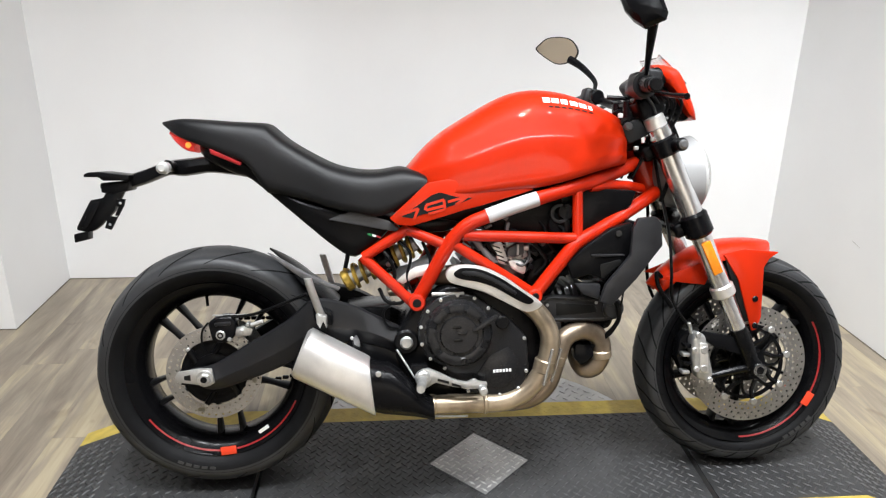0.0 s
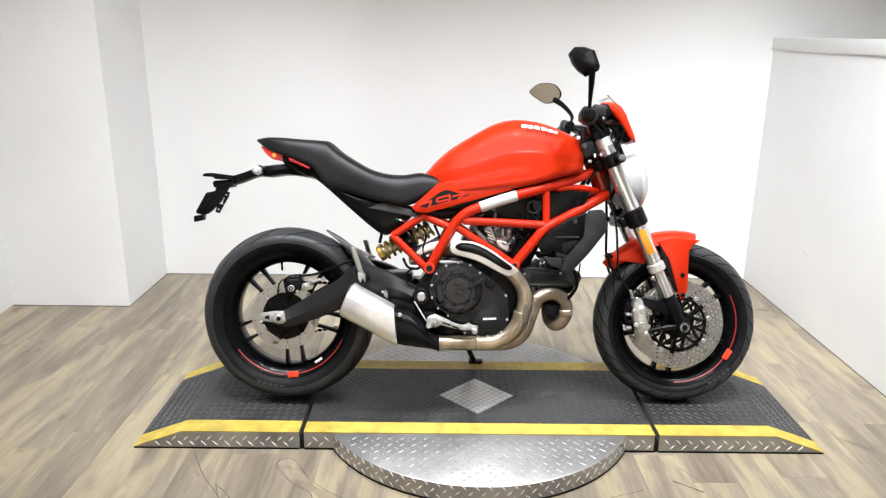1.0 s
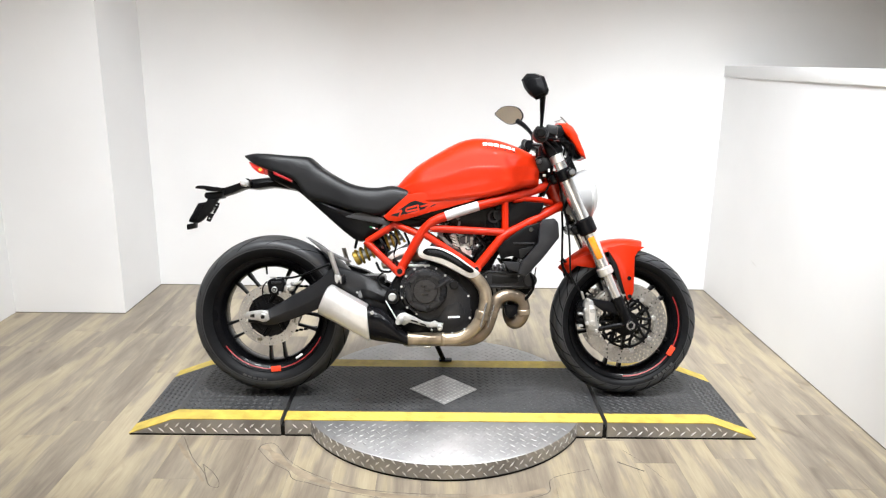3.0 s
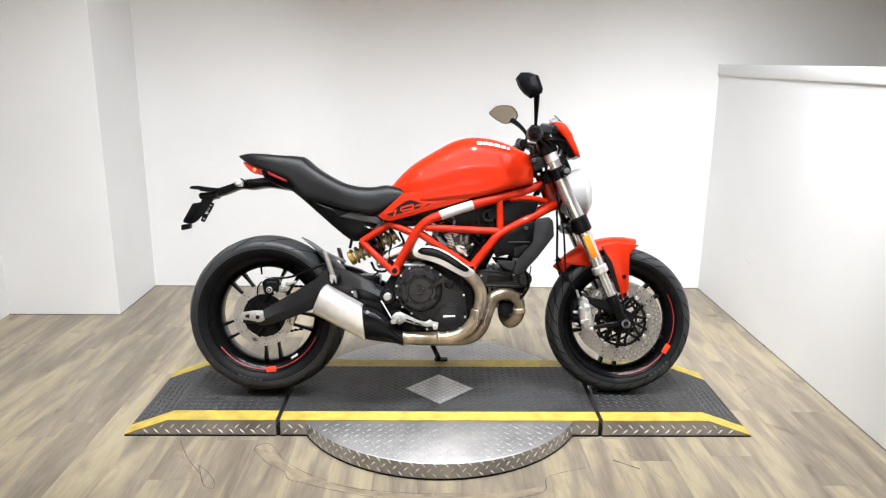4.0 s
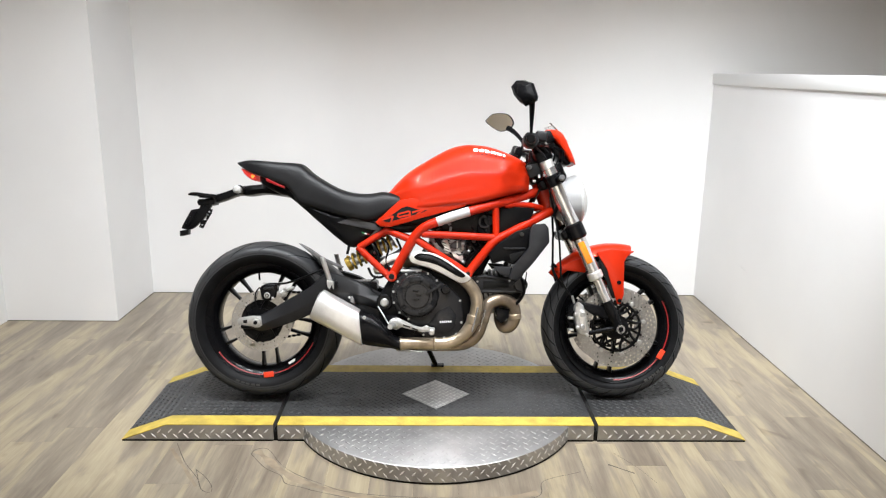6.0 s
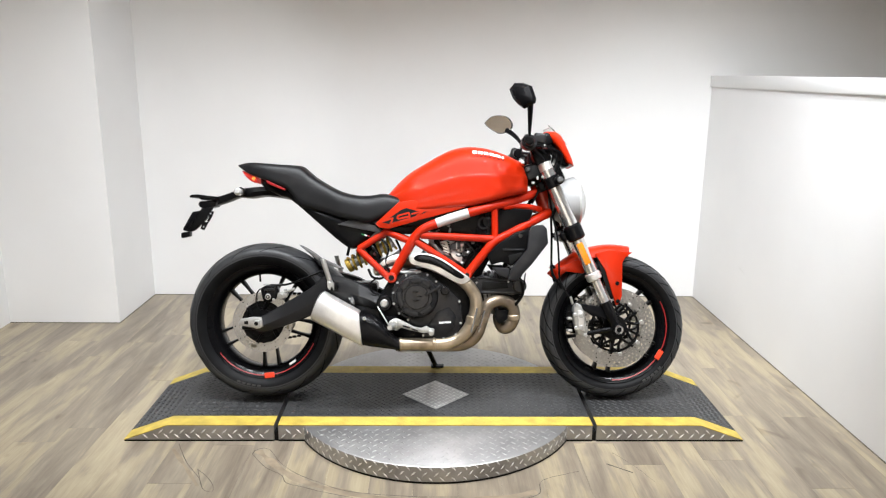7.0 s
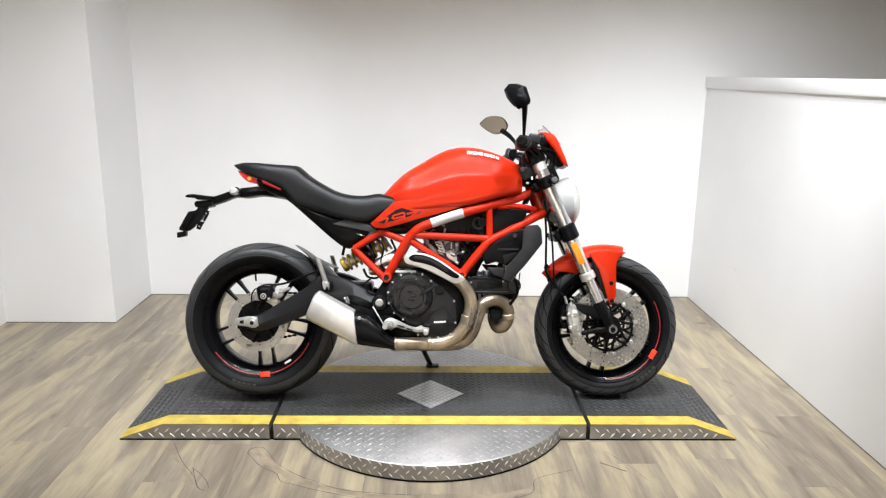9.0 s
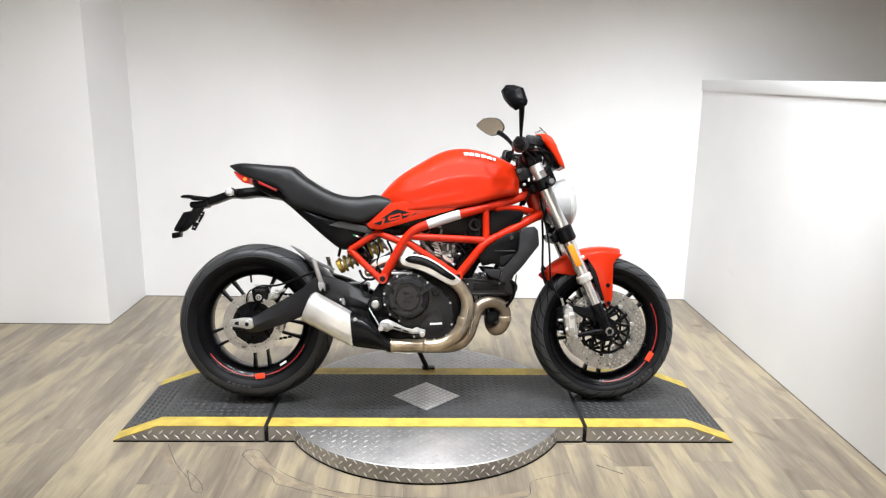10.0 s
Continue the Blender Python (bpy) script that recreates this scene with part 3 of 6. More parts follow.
for s in (-1, 1):
    part("frame_boss", rod((0.524, s * 0.105, 0.500), (0.524, s * 0.158, 0.500), 0.021, 20, 0.003), REDF, frame_top)
    part("frame_boss", rod((0.822, s * 0.115, 0.512), (0.822, s * 0.162, 0.512), 0.018, 20, 0.003), REDF, frame_top)
    part("frame_bolt", rod((0.524, s * 0.155, 0.500), (0.524, s * 0.1605, 0.500), 0.011, 12, 0.001), SATIN, frame_top)
    part("frame_bolt", rod((0.822, s * 0.158, 0.512), (0.822, s * 0.1645, 0.512), 0.009, 12, 0.001), SATIN, frame_top)
part("steering_head", rod((1.108, 0, 0.915), (1.175, 0, 0.745), 0.034, 24, 0.004), REDF, frame_top)
part("white_sleeve", tube([(0.826, -0.150, 0.757), (0.763, -0.1540, 0.7375), (0.700, -0.155, 0.715)], 0.0190, 18, 4), SLEEVE, frame_top, "white sticker wrapped round the frame tube")

# tank
TANK = [(0.505, 0.085, 0.835, 0.800, 0.772), (0.545, 0.116, 0.880, 0.815, 0.766), (0.591, 0.145, 0.921, 0.830, 0.764), (0.649, 0.156, 0.958, 0.845, 0.768), (0.729, 0.159, 1.004, 0.872, 0.776), (0.786, 0.161, 1.025, 0.888, 0.782),
        (0.844, 0.166, 1.031, 0.895, 0.790), (0.913, 0.166, 1.022, 0.895, 0.806), (0.985, 0.155, 0.998, 0.895, 0.826), (1.040, 0.132, 0.972, 0.892, 0.838), (1.066, 0.100, 0.955, 0.890, 0.842)]
secs = []
for u, hw, zt, zc, zb in TANK:
    h = zt - zc
    secs.append(sym(u, [(0, zt), (hw * 0.30, zt - h * 0.02), (hw * 0.60, zt - h * 0.13), (hw * 0.82, zt - h * 0.38), (hw * 0.925, zt - h * 0.70), (hw * 0.985, zc + 0.012), (hw * 1.003, zc - 0.020), (hw * (0.995 if u < 0.88 else 1.015), zc - (zc - zb) * 0.62), (hw * (0.96 if u < 0.95 else 0.93), zb), (hw * 0.5, zb - 0.004), (0, zb - 0.004)]))
secs_tank = secs
tank = part("fuel_tank", skin(secs, 3, 4), RED, bike, "glossy red sculpted fuel tank", 50)
side_cover = [(0.459, 0.712), (0.477, 0.696), (0.514, 0.693), (0.585, 0.713), (0.644, 0.731), (0.688, 0.742), (0.739, 0.757), (0.790, 0.771), (0.815, 0.780), (0.80, 0.792), (0.69, 0.800), (0.60, 0.806), (0.552, 0.798)]
for s in (-1, 1):
    part("side_cover", moved(slab(side_cover, 0.0, 0.014, 0.0025), Matrix.Translation((0, s * 0.146 - 0.007, 0))), RED, bike, "glossy red side cover below the tank")

# seat and tail
SEAT = [(-0.108, 0.028, 0.952, 0.945), (-0.06, 0.075, 0.959, 0.915), (0.0, 0.100, 0.957, 0.892), (0.066, 0.112, 0.952, 0.866), (0.11, 0.115, 0.950, 0.846), (0.152, 0.117, 0.947, 0.786), (0.170, 0.118, 0.935, 0.777), (0.203, 0.120, 0.907, 0.770), (0.26, 0.128, 0.872, 0.756),
        (0.317, 0.142, 0.844, 0.738), (0.374, 0.150, 0.830, 0.728), (0.431, 0.148, 0.828, 0.718), (0.485, 0.146, 0.836, 0.738), (0.525, 0.144, 0.828, 0.768), (0.545, 0.140, 0.820, 0.788), (0.553, 0.136, 0.812, 0.800)]
secs = []
for u, hw, zt, zb in SEAT:
    h = zt - zb
    secs.append(sym(u, [(0, zt), (hw * 0.45, zt - h * 0.01), (hw * 0.80, zt - h * 0.07), (hw * 0.95, zt - h * 0.27), (hw, zt - h * 0.66), (hw * 0.97, zb), (hw * 0.5, zb), (0, zb)]))
part("seat", skin(secs, 3, 4), SEATM, bike, "black vinyl stepped two-up seat", 60)
TAIL = [(-0.012, 0.050, 0.900, 0.868), (0.015, 0.078, 0.893, 0.848), (0.079, 0.09, 0.872, 0.818), (0.119, 0.10, 0.842, 0.803), (0.218, 0.112, 0.772, 0.72), (0.317, 0.122, 0.740, 0.638), (0.372, 0.124, 0.730, 0.611), (0.43, 0.122, 0.718, 0.650), (0.472, 0.118, 0.708, 0.690)]
part("tail_panel", skin([sym(u, [(0, zt), (hw * 0.6, zt), (hw, zt - 0.008), (hw * 1.0, (zt + zb) / 2), (hw * 0.92, zb + 0.006), (hw * 0.5, zb), (0, zb)]) for u, hw, zt, zb in TAIL], 3, 3), BLACK, bike, "black plastic tail panel under the seat", 40)
for s in (-1, 1):
    part("side_panel", moved(slab([(0.308, 0.709), (0.368, 0.732), (0.456, 0.706), (0.483, 0.683), (0.474, 0.677), (0.420, 0.687)], 0.0, 0.012, 0.003), Matrix.Translation((0, s * 0.127 - 0.006, 0))), GREYP, bike, "dark grey plastic side panel")
    part("red_insert", slab([(0.024, 0.884), (0.100, 0.849), (0.096, 0.842), (0.026, 0.871)], s * 0.098, s * 0.1125, 0.002), REDTAPE, bike, "thin red strip under the seat")
    for k, m in enumerate((GREENP, WHITEP, REDTAPE)):
        u0 = 0.404 + 0.011 * k
        part("flag_print", moved(slab([(u0, 0.674 - 0.003 * k), (u0 + 0.010, 0.671 - 0.003 * k), (u0 + 0.010, 0.666 - 0.003 * k), (u0, 0.669 - 0.003 * k)], 0, 0.002, 0.0), Matrix.Translation((0, s * 0.1245 - 0.001, 0))), m, bike)
tail_lamp = mat("red_tail_lens", (0.38, 0.010, 0.010), 0.15, var=0.2, scale=40, coat=0.8)
lens_glow = tail_lamp.node_tree.nodes["Principled BSDF"]
lens_glow.inputs["Emission Color"].default_value, lens_glow.inputs["Emission Strength"].default_value = (1.0, 0.07, 0.05, 1), 0.5
part("tail_light", skin([sym(u, [(0, zt), (hw * 0.7, zt), (hw, zt - 0.006), (hw * 0.95, zb + 0.004), (hw * 0.6, zb), (0, zb)]) for u, hw, zt, zb in
                         ((-0.092, 0.03, 0.928, 0.918), (-0.072, 0.056, 0.920, 0.898), (-0.045, 0.068, 0.906, 0.879), (-0.022, 0.070, 0.895, 0.874))], 3, 3), tail_lamp, bike, "lit red tail light")

bulb = mat("lit_bulb", (0.9, 0.3, 0.05), 0.3)
bulb.node_tree.nodes["Principled BSDF"].inputs["Emission Color"].default_value = (1.0, 0.28, 0.05, 1)
bulb.node_tree.nodes["Principled BSDF"].inputs["Emission Strength"].default_value = 1.2
for s in (-1, 1):
    part("tail_bulb", rod((-0.036, s * 0.066, 0.893), (-0.036, s * 0.0735, 0.892), 0.0075, 14, 0.003), bulb, bike, "glowing orange bulb in the tail light")

# plate bracket
bracket = new("plate_bracket")
bracket.parent = bike
tagged(bracket, "black rear number plate bracket with no plate")
part("bracket_arm", skin([sym(u, [(0, zt), (hw, zt - 0.003), (hw, zb + 0.003), (0, zb)]) for u, hw, zt, zb in ((0.095, 0.05, 0.845, 0.812), (0.05, 0.052, 0.866, 0.820), (0.0, 0.05, 0.864, 0.824), (-0.06, 0.045, 0.858, 0.816), (-0.105, 0.035, 0.852, 0.818), (-0.16, 0.028, 0.832, 0.797), (-0.215, 0.028, 0.815, 0.780))], 2, 3), BLACK, bracket)
part("top_plate", slab([(-0.296, 0.822), (-0.285, 0.827), (-0.261, 0.828), (-0.225, 0.823), (-0.185, 0.819), (-0.190, 0.806), (-0.250, 0.806), (-0.262, 0.815), (-0.296, 0.815)], -0.062, 0.030, 0.002), BLACK, bracket)
part("neck_plate", slab([(-0.260, 0.800), (-0.188, 0.806), (-0.196, 0.780), (-0.232, 0.772), (-0.260, 0.776)], -0.052, 0.020, 0.003), BLACK, bracket)
part("back_plate", slab([(-0.289, 0.757), (-0.257, 0.763), (-0.250, 0.777), (-0.205, 0.779), (-0.222, 0.747), (-0.233, 0.727), (-0.255, 0.706), (-0.268, 0.692), (-0.284, 0.680), (-0.300, 0.676), (-0.326, 0.682), (-0.326, 0.690)], -0.050, -0.030, 0.003), BLACK, bracket)
part("plate_rib", slab([(-0.283, 0.748), (-0.262, 0.752), (-0.298, 0.688), (-0.315, 0.690)], -0.054, -0.026, 0.002), SATIN, bracket)
part("side_strip", slab([(-0.222, 0.760), (-0.199, 0.760), (-0.203, 0.744), (-0.218, 0.717), (-0.226, 0.720), (-0.216, 0.740), (-0.222, 0.744)], -0.063, -0.056, 0.0), BLACK, bracket, "perforated black bracket strip")
part("side_strip", slab([(-0.222, 0.744), (-0.224, 0.735), (-0.238, 0.718), (-0.228, 0.716), (-0.219, 0.717), (-0.237, 0.683), (-0.252, 0.688), (-0.246, 0.706), (-0.254, 0.709), (-0.232, 0.731)], -0.063, -0.056, 0.0), BLACK, bracket)
for u, w in ((-0.211, 0.750), (-0.239, 0.697)):
    part("strip_bush", rod((u, -0.061, w), (u, -0.065, w), 0.0035, 12, 0.001), DUCT, bracket)
part("foot", slab([(-0.334, 0.672), (-0.298, 0.679), (-0.299, 0.658), (-0.333, 0.650)], -0.052, -0.018, 0.003), BLACK, bracket)
part("plate_lamp", box((-0.262, 0, 0.790), (0.020, 0.05, 0.014), 0.003), SATIN, bracket)
clear = mat("clear_lens", (0.42, 0.42, 0.41), 0.18, var=0.1, scale=60, coat=0.7)
for s in (-1, 1):
    sig = part("turn_signal", tube([(-0.085, s * 0.03, 0.838), (-0.085, s * 0.085, 0.843)], 0.014, 12, 1), BLACK, bracket)
    part("signal_lens", rod((-0.089, s * 0.082, 0.838), (-0.090, s * 0.118, 0.838), 0.0155, 20, 0.007), clear, sig, "clear turn signal lens")

# swingarm, hugger, shock
swing = new("swingarm")
swing.parent = bike
tagged(swing, "black cast two-sided swingarm")
ARM = [(-0.045, 0.335, 0.300), (0.01, 0.345, 0.280), (0.10, 0.396, 0.304), (0.20, 0.456, 0.344), (0.265, 0.508, 0.378), (0.353, 0.494, 0.394), (0.42, 0.463, 0.383), (0.488, 0.430, 0.360), (0.528, 0.414, 0.370)]
for s in (-1, 1):
    secs = []
    for u, zt, zb in ARM:
        v0, v1 = (0.100, 0.132) if u < 0.25 else (0.096, 0.135)
        crease = zt * 0.42 + zb * 0.58
        secs.append([(u, s * v0, zt - 0.004), (u, s * (v1 - 0.020), zt), (u, s * (v1 - 0.013), zt - 0.005), (u, s * (v1 + 0.003), crease + 0.002), (u, s * (v1 + 0.003), crease - 0.003), (u, s * (v1 - 0.006), zb + 0.006), (u, s * (v1 - 0.012), zb), (u, s * v0, zb + 0.004)])
    part("arm", skin(secs, 1, 4), SWINGM, swing, "", 22)
    part("arm_boss", rod((0.255, s * 0.10, 0.43), (0.255, s * 0.134, 0.43), 0.012, 14, 0.002), SATIN, swing)
    part("adjuster", slab([(-0.078, 0.322), (-0.070, 0.334), (-0.02, 0.342), (0.012, 0.341), (0.018, 0.305), (0.005, 0.296), (-0.055, 0.305), (-0.078, 0.308)], s * 0.134, s * 0.142, 0.002), CASTA, swing, "silver chain adjuster block")
    # black plate on the block stands for the slot's shade
    part("adjuster_slot_shade", slab([(-0.056, 0.324), (-0.040, 0.327), (-0.040, 0.312), (-0.056, 0.314)], s * 0.1415, s * 0.1432, 0.0), BLKP, swing)
    part("axle_washer", rod((-0.005, s * 0.1415, 0.317), (-0.005, s * 0.146, 0.317), 0.021, 24, 0.001), CASTA, swing)
    part("axle_nut", rod((-0.005, s * 0.140, 0.317), (-0.005, s * 0.156, 0.317), 0.015, 6, 0.002), CASTA, swing)
    # dark disc on the nut stands for the shaded bore
    part("axle_bore_shade", rod((-0.005, s * 0.1555, 0.317), (-0.005, s * 0.1575, 0.317), 0.008, 16), BLACK, swing)
    part("pivot_cover", rod((0.497, s * 0.11, 0.398), (0.497, s * 0.150, 0.398), 0.032, 28, 0.005), SATIN, swing)
    part("pivot_bolt", rod((0.497, s * 0.148, 0.398), (0.497, s * 0.158, 0.398), 0.0165, 24, 0.004), CASTA, swing, "polished pivot bolt")
part("arm_bridge", box((0.40, 0, 0.44), (0.12, 0.16, 0.07), 0.012), SATIN, swing)
hug = []
for k in range(15):
    a, q, lift = radians(66 - 38 * k / 14), min(1.0, 0.05 + k / 8), 0.022 * max(0, (k - 8) / 6)
    hug.append([(RH[0] + (r + lift) * math.cos(a), y * q, RH[1] + (r + lift) * math.sin(a)) for r, y in ((0.338 - 0.016 * q, -0.088), (0.338 - 0.004 * q, -0.05), (0.338, 0), (0.338 - 0.004 * q, 0.05), (0.338 - 0.016 * q, 0.088), (0.335 - 0.016 * q, 0.084), (0.335 - 0.004 * q, 0.05), (0.335, 0), (0.335 - 0.004 * q, -0.05), (0.335 - 0.016 * q, -0.084))])
part("rear_hugger", rings(hug), BLACK, bike, "black plastic mudguard over the rear tyre")
# pale strip puts the glare on the mudguard's upper edge into colour
part("hugger_glare", slab([(0.155, 0.628), (0.166, 0.624), (0.205, 0.601), (0.250, 0.574), (0.295, 0.553), (0.334, 0.536), (0.328, 0.529), (0.285, 0.544), (0.238, 0.563), (0.201, 0.590)], -0.126, -0.112, 0.002), FIN, bike, "pale grey strip for the glare along the rear mudguard")
shock = new("rear_shock")
shock.parent = bike
tagged(shock, "rear shock absorber with a gold spring")
S0, S1 = Vector((0.355, -0.06, 0.548)), Vector((0.525, -0.06, 0.640))
coil = []
for i in range(130):
    t = i / 129
    a = t * 2 * math.pi * 8.5
    p = S0.lerp(S1, t)
    d = (S1 - S0).normalized()
    n = d.cross(Vector((0, 1, 0)))
    coil.append(p + 0.029 * (math.cos(a) * n + math.sin(a) * Vector((0, 1, 0))))
part("spring", tube(coil, 0.0055, 8, 1), GOLD, shock, "gold coil spring")
part("shock_body", rod(S0.lerp(S1, 0.42), S0.lerp(S1, 0.66), 0.036, 20, 0.006), SATIN, shock)
part("shock_hose", tube([(0.43, -0.11, 0.53), (0.45, -0.13, 0.50), (0.49, -0.13, 0.50), (0.50, -0.12, 0.55)], 0.005, 8, 5), BLACK, shock)
part("damper", rod(S0, S1, 0.020, 16, 0.003), CASTA, shock)
part("spring_seat", rod(S0 - (S1 - S0) * 0.09, S0 + (S1 - S0) * 0.02, 0.029, 20, 0.004), GOLD, shock)
part("reservoir", rod((0.455, -0.075, 0.525), (0.49, -0.09, 0.528), 0.022, 18, 0.004), PIPE, shock)
part("grey_duct", skin([[(u, v + 0.02 * math.cos(a), w + 0.024 * math.sin(a)) for a in (2 * math.pi * k / 8 for k in range(8))] for u, v, w in ((0.47, -0.03, 0.545), (0.52, -0.05, 0.565), (0.56, -0.06, 0.590))], 2, 3), DUCT, shock)

# engine
engine = new("engine")
engine.parent = bike
tagged(engine, "black air-cooled twin-cylinder engine")
case = [(0.50, 0.30), (0.54, 0.245), (0.62, 0.228), (0.78, 0.235), (0.86, 0.30), (0.88, 0.40), (0.84, 0.49), (0.76, 0.53), (0.60, 0.54), (0.52, 0.50), (0.47, 0.42), (0.47, 0.35)]
part("crankcase", slab(case, -0.14, 0.14, 0.015, 3), SATIN, engine)
CL = (0.625, 0.428)
cover = [(CL[0] + 0.102 * math.cos(radians(a)), CL[1] + 0.102 * math.sin(radians(a))) for a in (40, 66, 92, 118, 144, 170, 196, 222, 248)] + [(0.612, 0.300), (0.650, 0.268), (0.735, 0.256), (0.785, 0.272), (0.806, 0.320), (0.800, 0.410), (0.752, 0.462)]
part("clutch_side_cover", slab(cover, -0.172, -0.138, 0.008, 3), COVERM, engine, "satin black clutch-side engine cover")
for k in range(len(cover)):
    u, w = cover[k]
    u, w = u + (0.66 - u) * 0.06, w + (0.39 - w) * 0.06
    part("cover_bolt", rod((u, -0.170, w), (u, -0.178, w), 0.0046, 10, 0.001), CASTA, engine, "silver socket bolt" if k == 0 else "")
part("clutch_cover", lathe([(0.0, -0.168), (0.084, -0.168), (0.084, -0.188), (0.078, -0.198), (0.062, -0.203), (0.058, -0.199), (0.048, -0.199), (0.045, -0.205), (0.0, -0.206)], *CL, 56, False), COVERM, engine, "round black clutch cover")
for k in range(6):
    a = math.pi * k / 3 + 0.3
    part("clutch_rib", rod((CL[0] + 0.046 * math.cos(a), -0.199, CL[1] + 0.046 * math.sin(a)), (CL[0] + 0.082 * math.cos(a), -0.193, CL[1] + 0.082 * math.sin(a)), 0.0042, 8, 0.001), COVERM, engine)
    part("clutch_bolt", rod((CL[0] + 0.073 * math.cos(a + 0.5), -0.193, CL[1] + 0.073 * math.sin(a + 0.5)), (CL[0] + 0.073 * math.cos(a + 0.5), -0.202, CL[1] + 0.073 * math.sin(a + 0.5)), 0.005, 10, 0.001), BLACK, engine)
for a0, a1 in ((38, 72), (78, 112), (118, 152), (165, 215), (225, 275), (285, 330)):
    pad = [(CL[0] + r * math.cos(radians(a)), CL[1] + r * math.sin(radians(a))) for r, ring in ((0.076, range(7)), (0.054, range(6, -1, -1))) for a in (a0 + (a1 - a0) * q / 6 for q in ring)]
    part("clutch_pad", slab(pad, -0.2045, -0.196, 0.002), COVERM, engine)
part("clutch_web", slab([(CL[0] + 0.030, CL[1] + 0.012), (CL[0] + 0.092, CL[1] + 0.052), (CL[0] + 0.098, CL[1] + 0.040), (CL[0] + 0.036, CL[1] + 0.002)], -0.2085, -0.196, 0.003), COVERM, engine)
part("clutch_emblem", joined(*[box((CL[0] + dx, -0.2065, CL[1] + dz), (0.022, 0.002, 0.006), 0.0008) for dx, dz in ((-0.006, 0.02), (0.008, 0.004), (-0.002, -0.012))]), GLOSSB, engine)
for k in range(6):
    part("cover_print", box((0.716 + 0.0080 * k, -0.1762, 0.326 + 0.0004 * k), (0.0058, 0.0015, 0.0075), 0.0), WHITEP, engine, "white block lettering shapes" if k == 0 else "")
part("lettered_plate", slab([(0.672, 0.318), (0.704, 0.366), (0.752, 0.388), (0.778, 0.352), (0.766, 0.298), (0.738, 0.280), (0.690, 0.288)], -0.175, -0.1705, 0.0022), COVERM, engine)
part("clutch_arm", rod((0.560, -0.165, 0.523), (0.641, -0.168, 0.524), 0.005, 10, 0.001), CASTA, engine)
part("oil_filler", rod((0.735, -0.168, 0.452), (0.735, -0.186, 0.452), 0.018, 8, 0.003), SATIN, engine)


def cylinder(base, top, r, fins):
    base, top = Vector(base), Vector(top)
    d = (top - base).normalized()
    side = Vector((0, 1, 0))
    fwd = d.cross(side)
    out = []
    for k in range(fins):
        c = base.lerp(top, (k + 0.5) / fins)
        h = (top - base).length / fins * 0.30
        rows = []
        for s in (-h, h):
            rows.append([c + d * s + side * x * r * 1.05 + fwd * y * r for x, y in ((1, 0.6), (0.7, 1), (-0.7, 1), (-1, 0.6), (-1, -0.6), (-0.7, -1), (0.7, -1), (1, -0.6))])
        out.append(rings(rows))
    return out


for name, a, b in (("rear_cylinder", (0.690, 0, 0.520), (0.790, 0, 0.660)), ("front_cylinder", (0.850, 0, 0.420), (0.985, 0, 0.445))):
    cyl = part(name, rod(a, b, 0.066, 24, 0.006), SATIN, engine, "finned black cylinder")
    for shape in cylinder(a, b, 0.085, 7):
        part("cooling_fin", shape, FIN, cyl)
part("rear_head", slab([(0.735, 0.640), (0.80, 0.595), (0.86, 0.645), (0.835, 0.715), (0.770, 0.725)], -0.095, 0.095, 0.012), SATIN, engine)
part("front_head", slab([(0.965, 0.400), (1.035, 0.405), (1.060, 0.455), (1.050, 0.500), (0.975, 0.500)], -0.095, 0.095, 0.014), SATIN, engine)
part("belt_cover", slab([(0.835, 0.492), (0.872, 0.506), (1.035, 0.494), (1.062, 0.474), (1.052, 0.440), (1.010, 0.432), (0.872, 0.434), (0.845, 0.455)], -0.118, -0.095, 0.008, 3), SHROUDM, engine, "black plastic cam belt cover")
part("belt_cover_rim", tube([(0.855, -0.117, 0.490), (0.875, -0.118, 0.500), (0.96, -0.118, 0.494), (1.015, -0.118, 0.490)], 0.005, 8, 4), SHROUDM, engine)
# black plate on the belt cover imitates a shaded recess
part("belt_recess_shade", slab([(0.885, 0.486), (0.985, 0.478), (0.992, 0.458), (0.885, 0.452)], -0.1165, -0.1195, 0.001), BLKP, engine)
part("belt_cover_boss", rod((1.034, -0.110, 0.468), (1.034, -0.128, 0.468), 0.028, 28, 0.005), SHROUDM, engine)
part("belt_groove", box((0.945, -0.119, 0.442), (0.135, 0.002, 0.004), 0.001), GREYP, engine)
for u, w in ((0.862, 0.480), (0.990, 0.484), (0.868, 0.448)):
    part("cover_bolt", rod((u, -0.117, w), (u, -0.121, w), 0.0042, 10, 0.001), CASTA, engine)
# dark bulk between the tubes: battery box, throttle bodies, wiring
part("airbox", slab([(0.50, 0.715), (0.56, 0.775), (0.70, 0.785), (0.90, 0.810), (0.90, 0.652), (0.84, 0.652), (0.70, 0.675), (0.64, 0.695)], -0.115, 0.115, 0.012), BLACK, engine)
part("airbox_front", slab([(0.88, 0.805), (1.03, 0.850), (1.03, 0.74), (0.94, 0.68), (0.88, 0.69)], -0.07, 0.07, 0.012), BLACK, engine)
part("battery_box", slab([(0.46, 0.705), (0.62, 0.715), (0.64, 0.69), (0.60, 0.672), (0.50, 0.668)], -0.108, 0.108, 0.008), BLACK, engine)
part("throttle_body", rod((0.86, -0.10, 0.635), (0.90, -0.05, 0.600), 0.030, 20, 0.004), SATIN, engine)
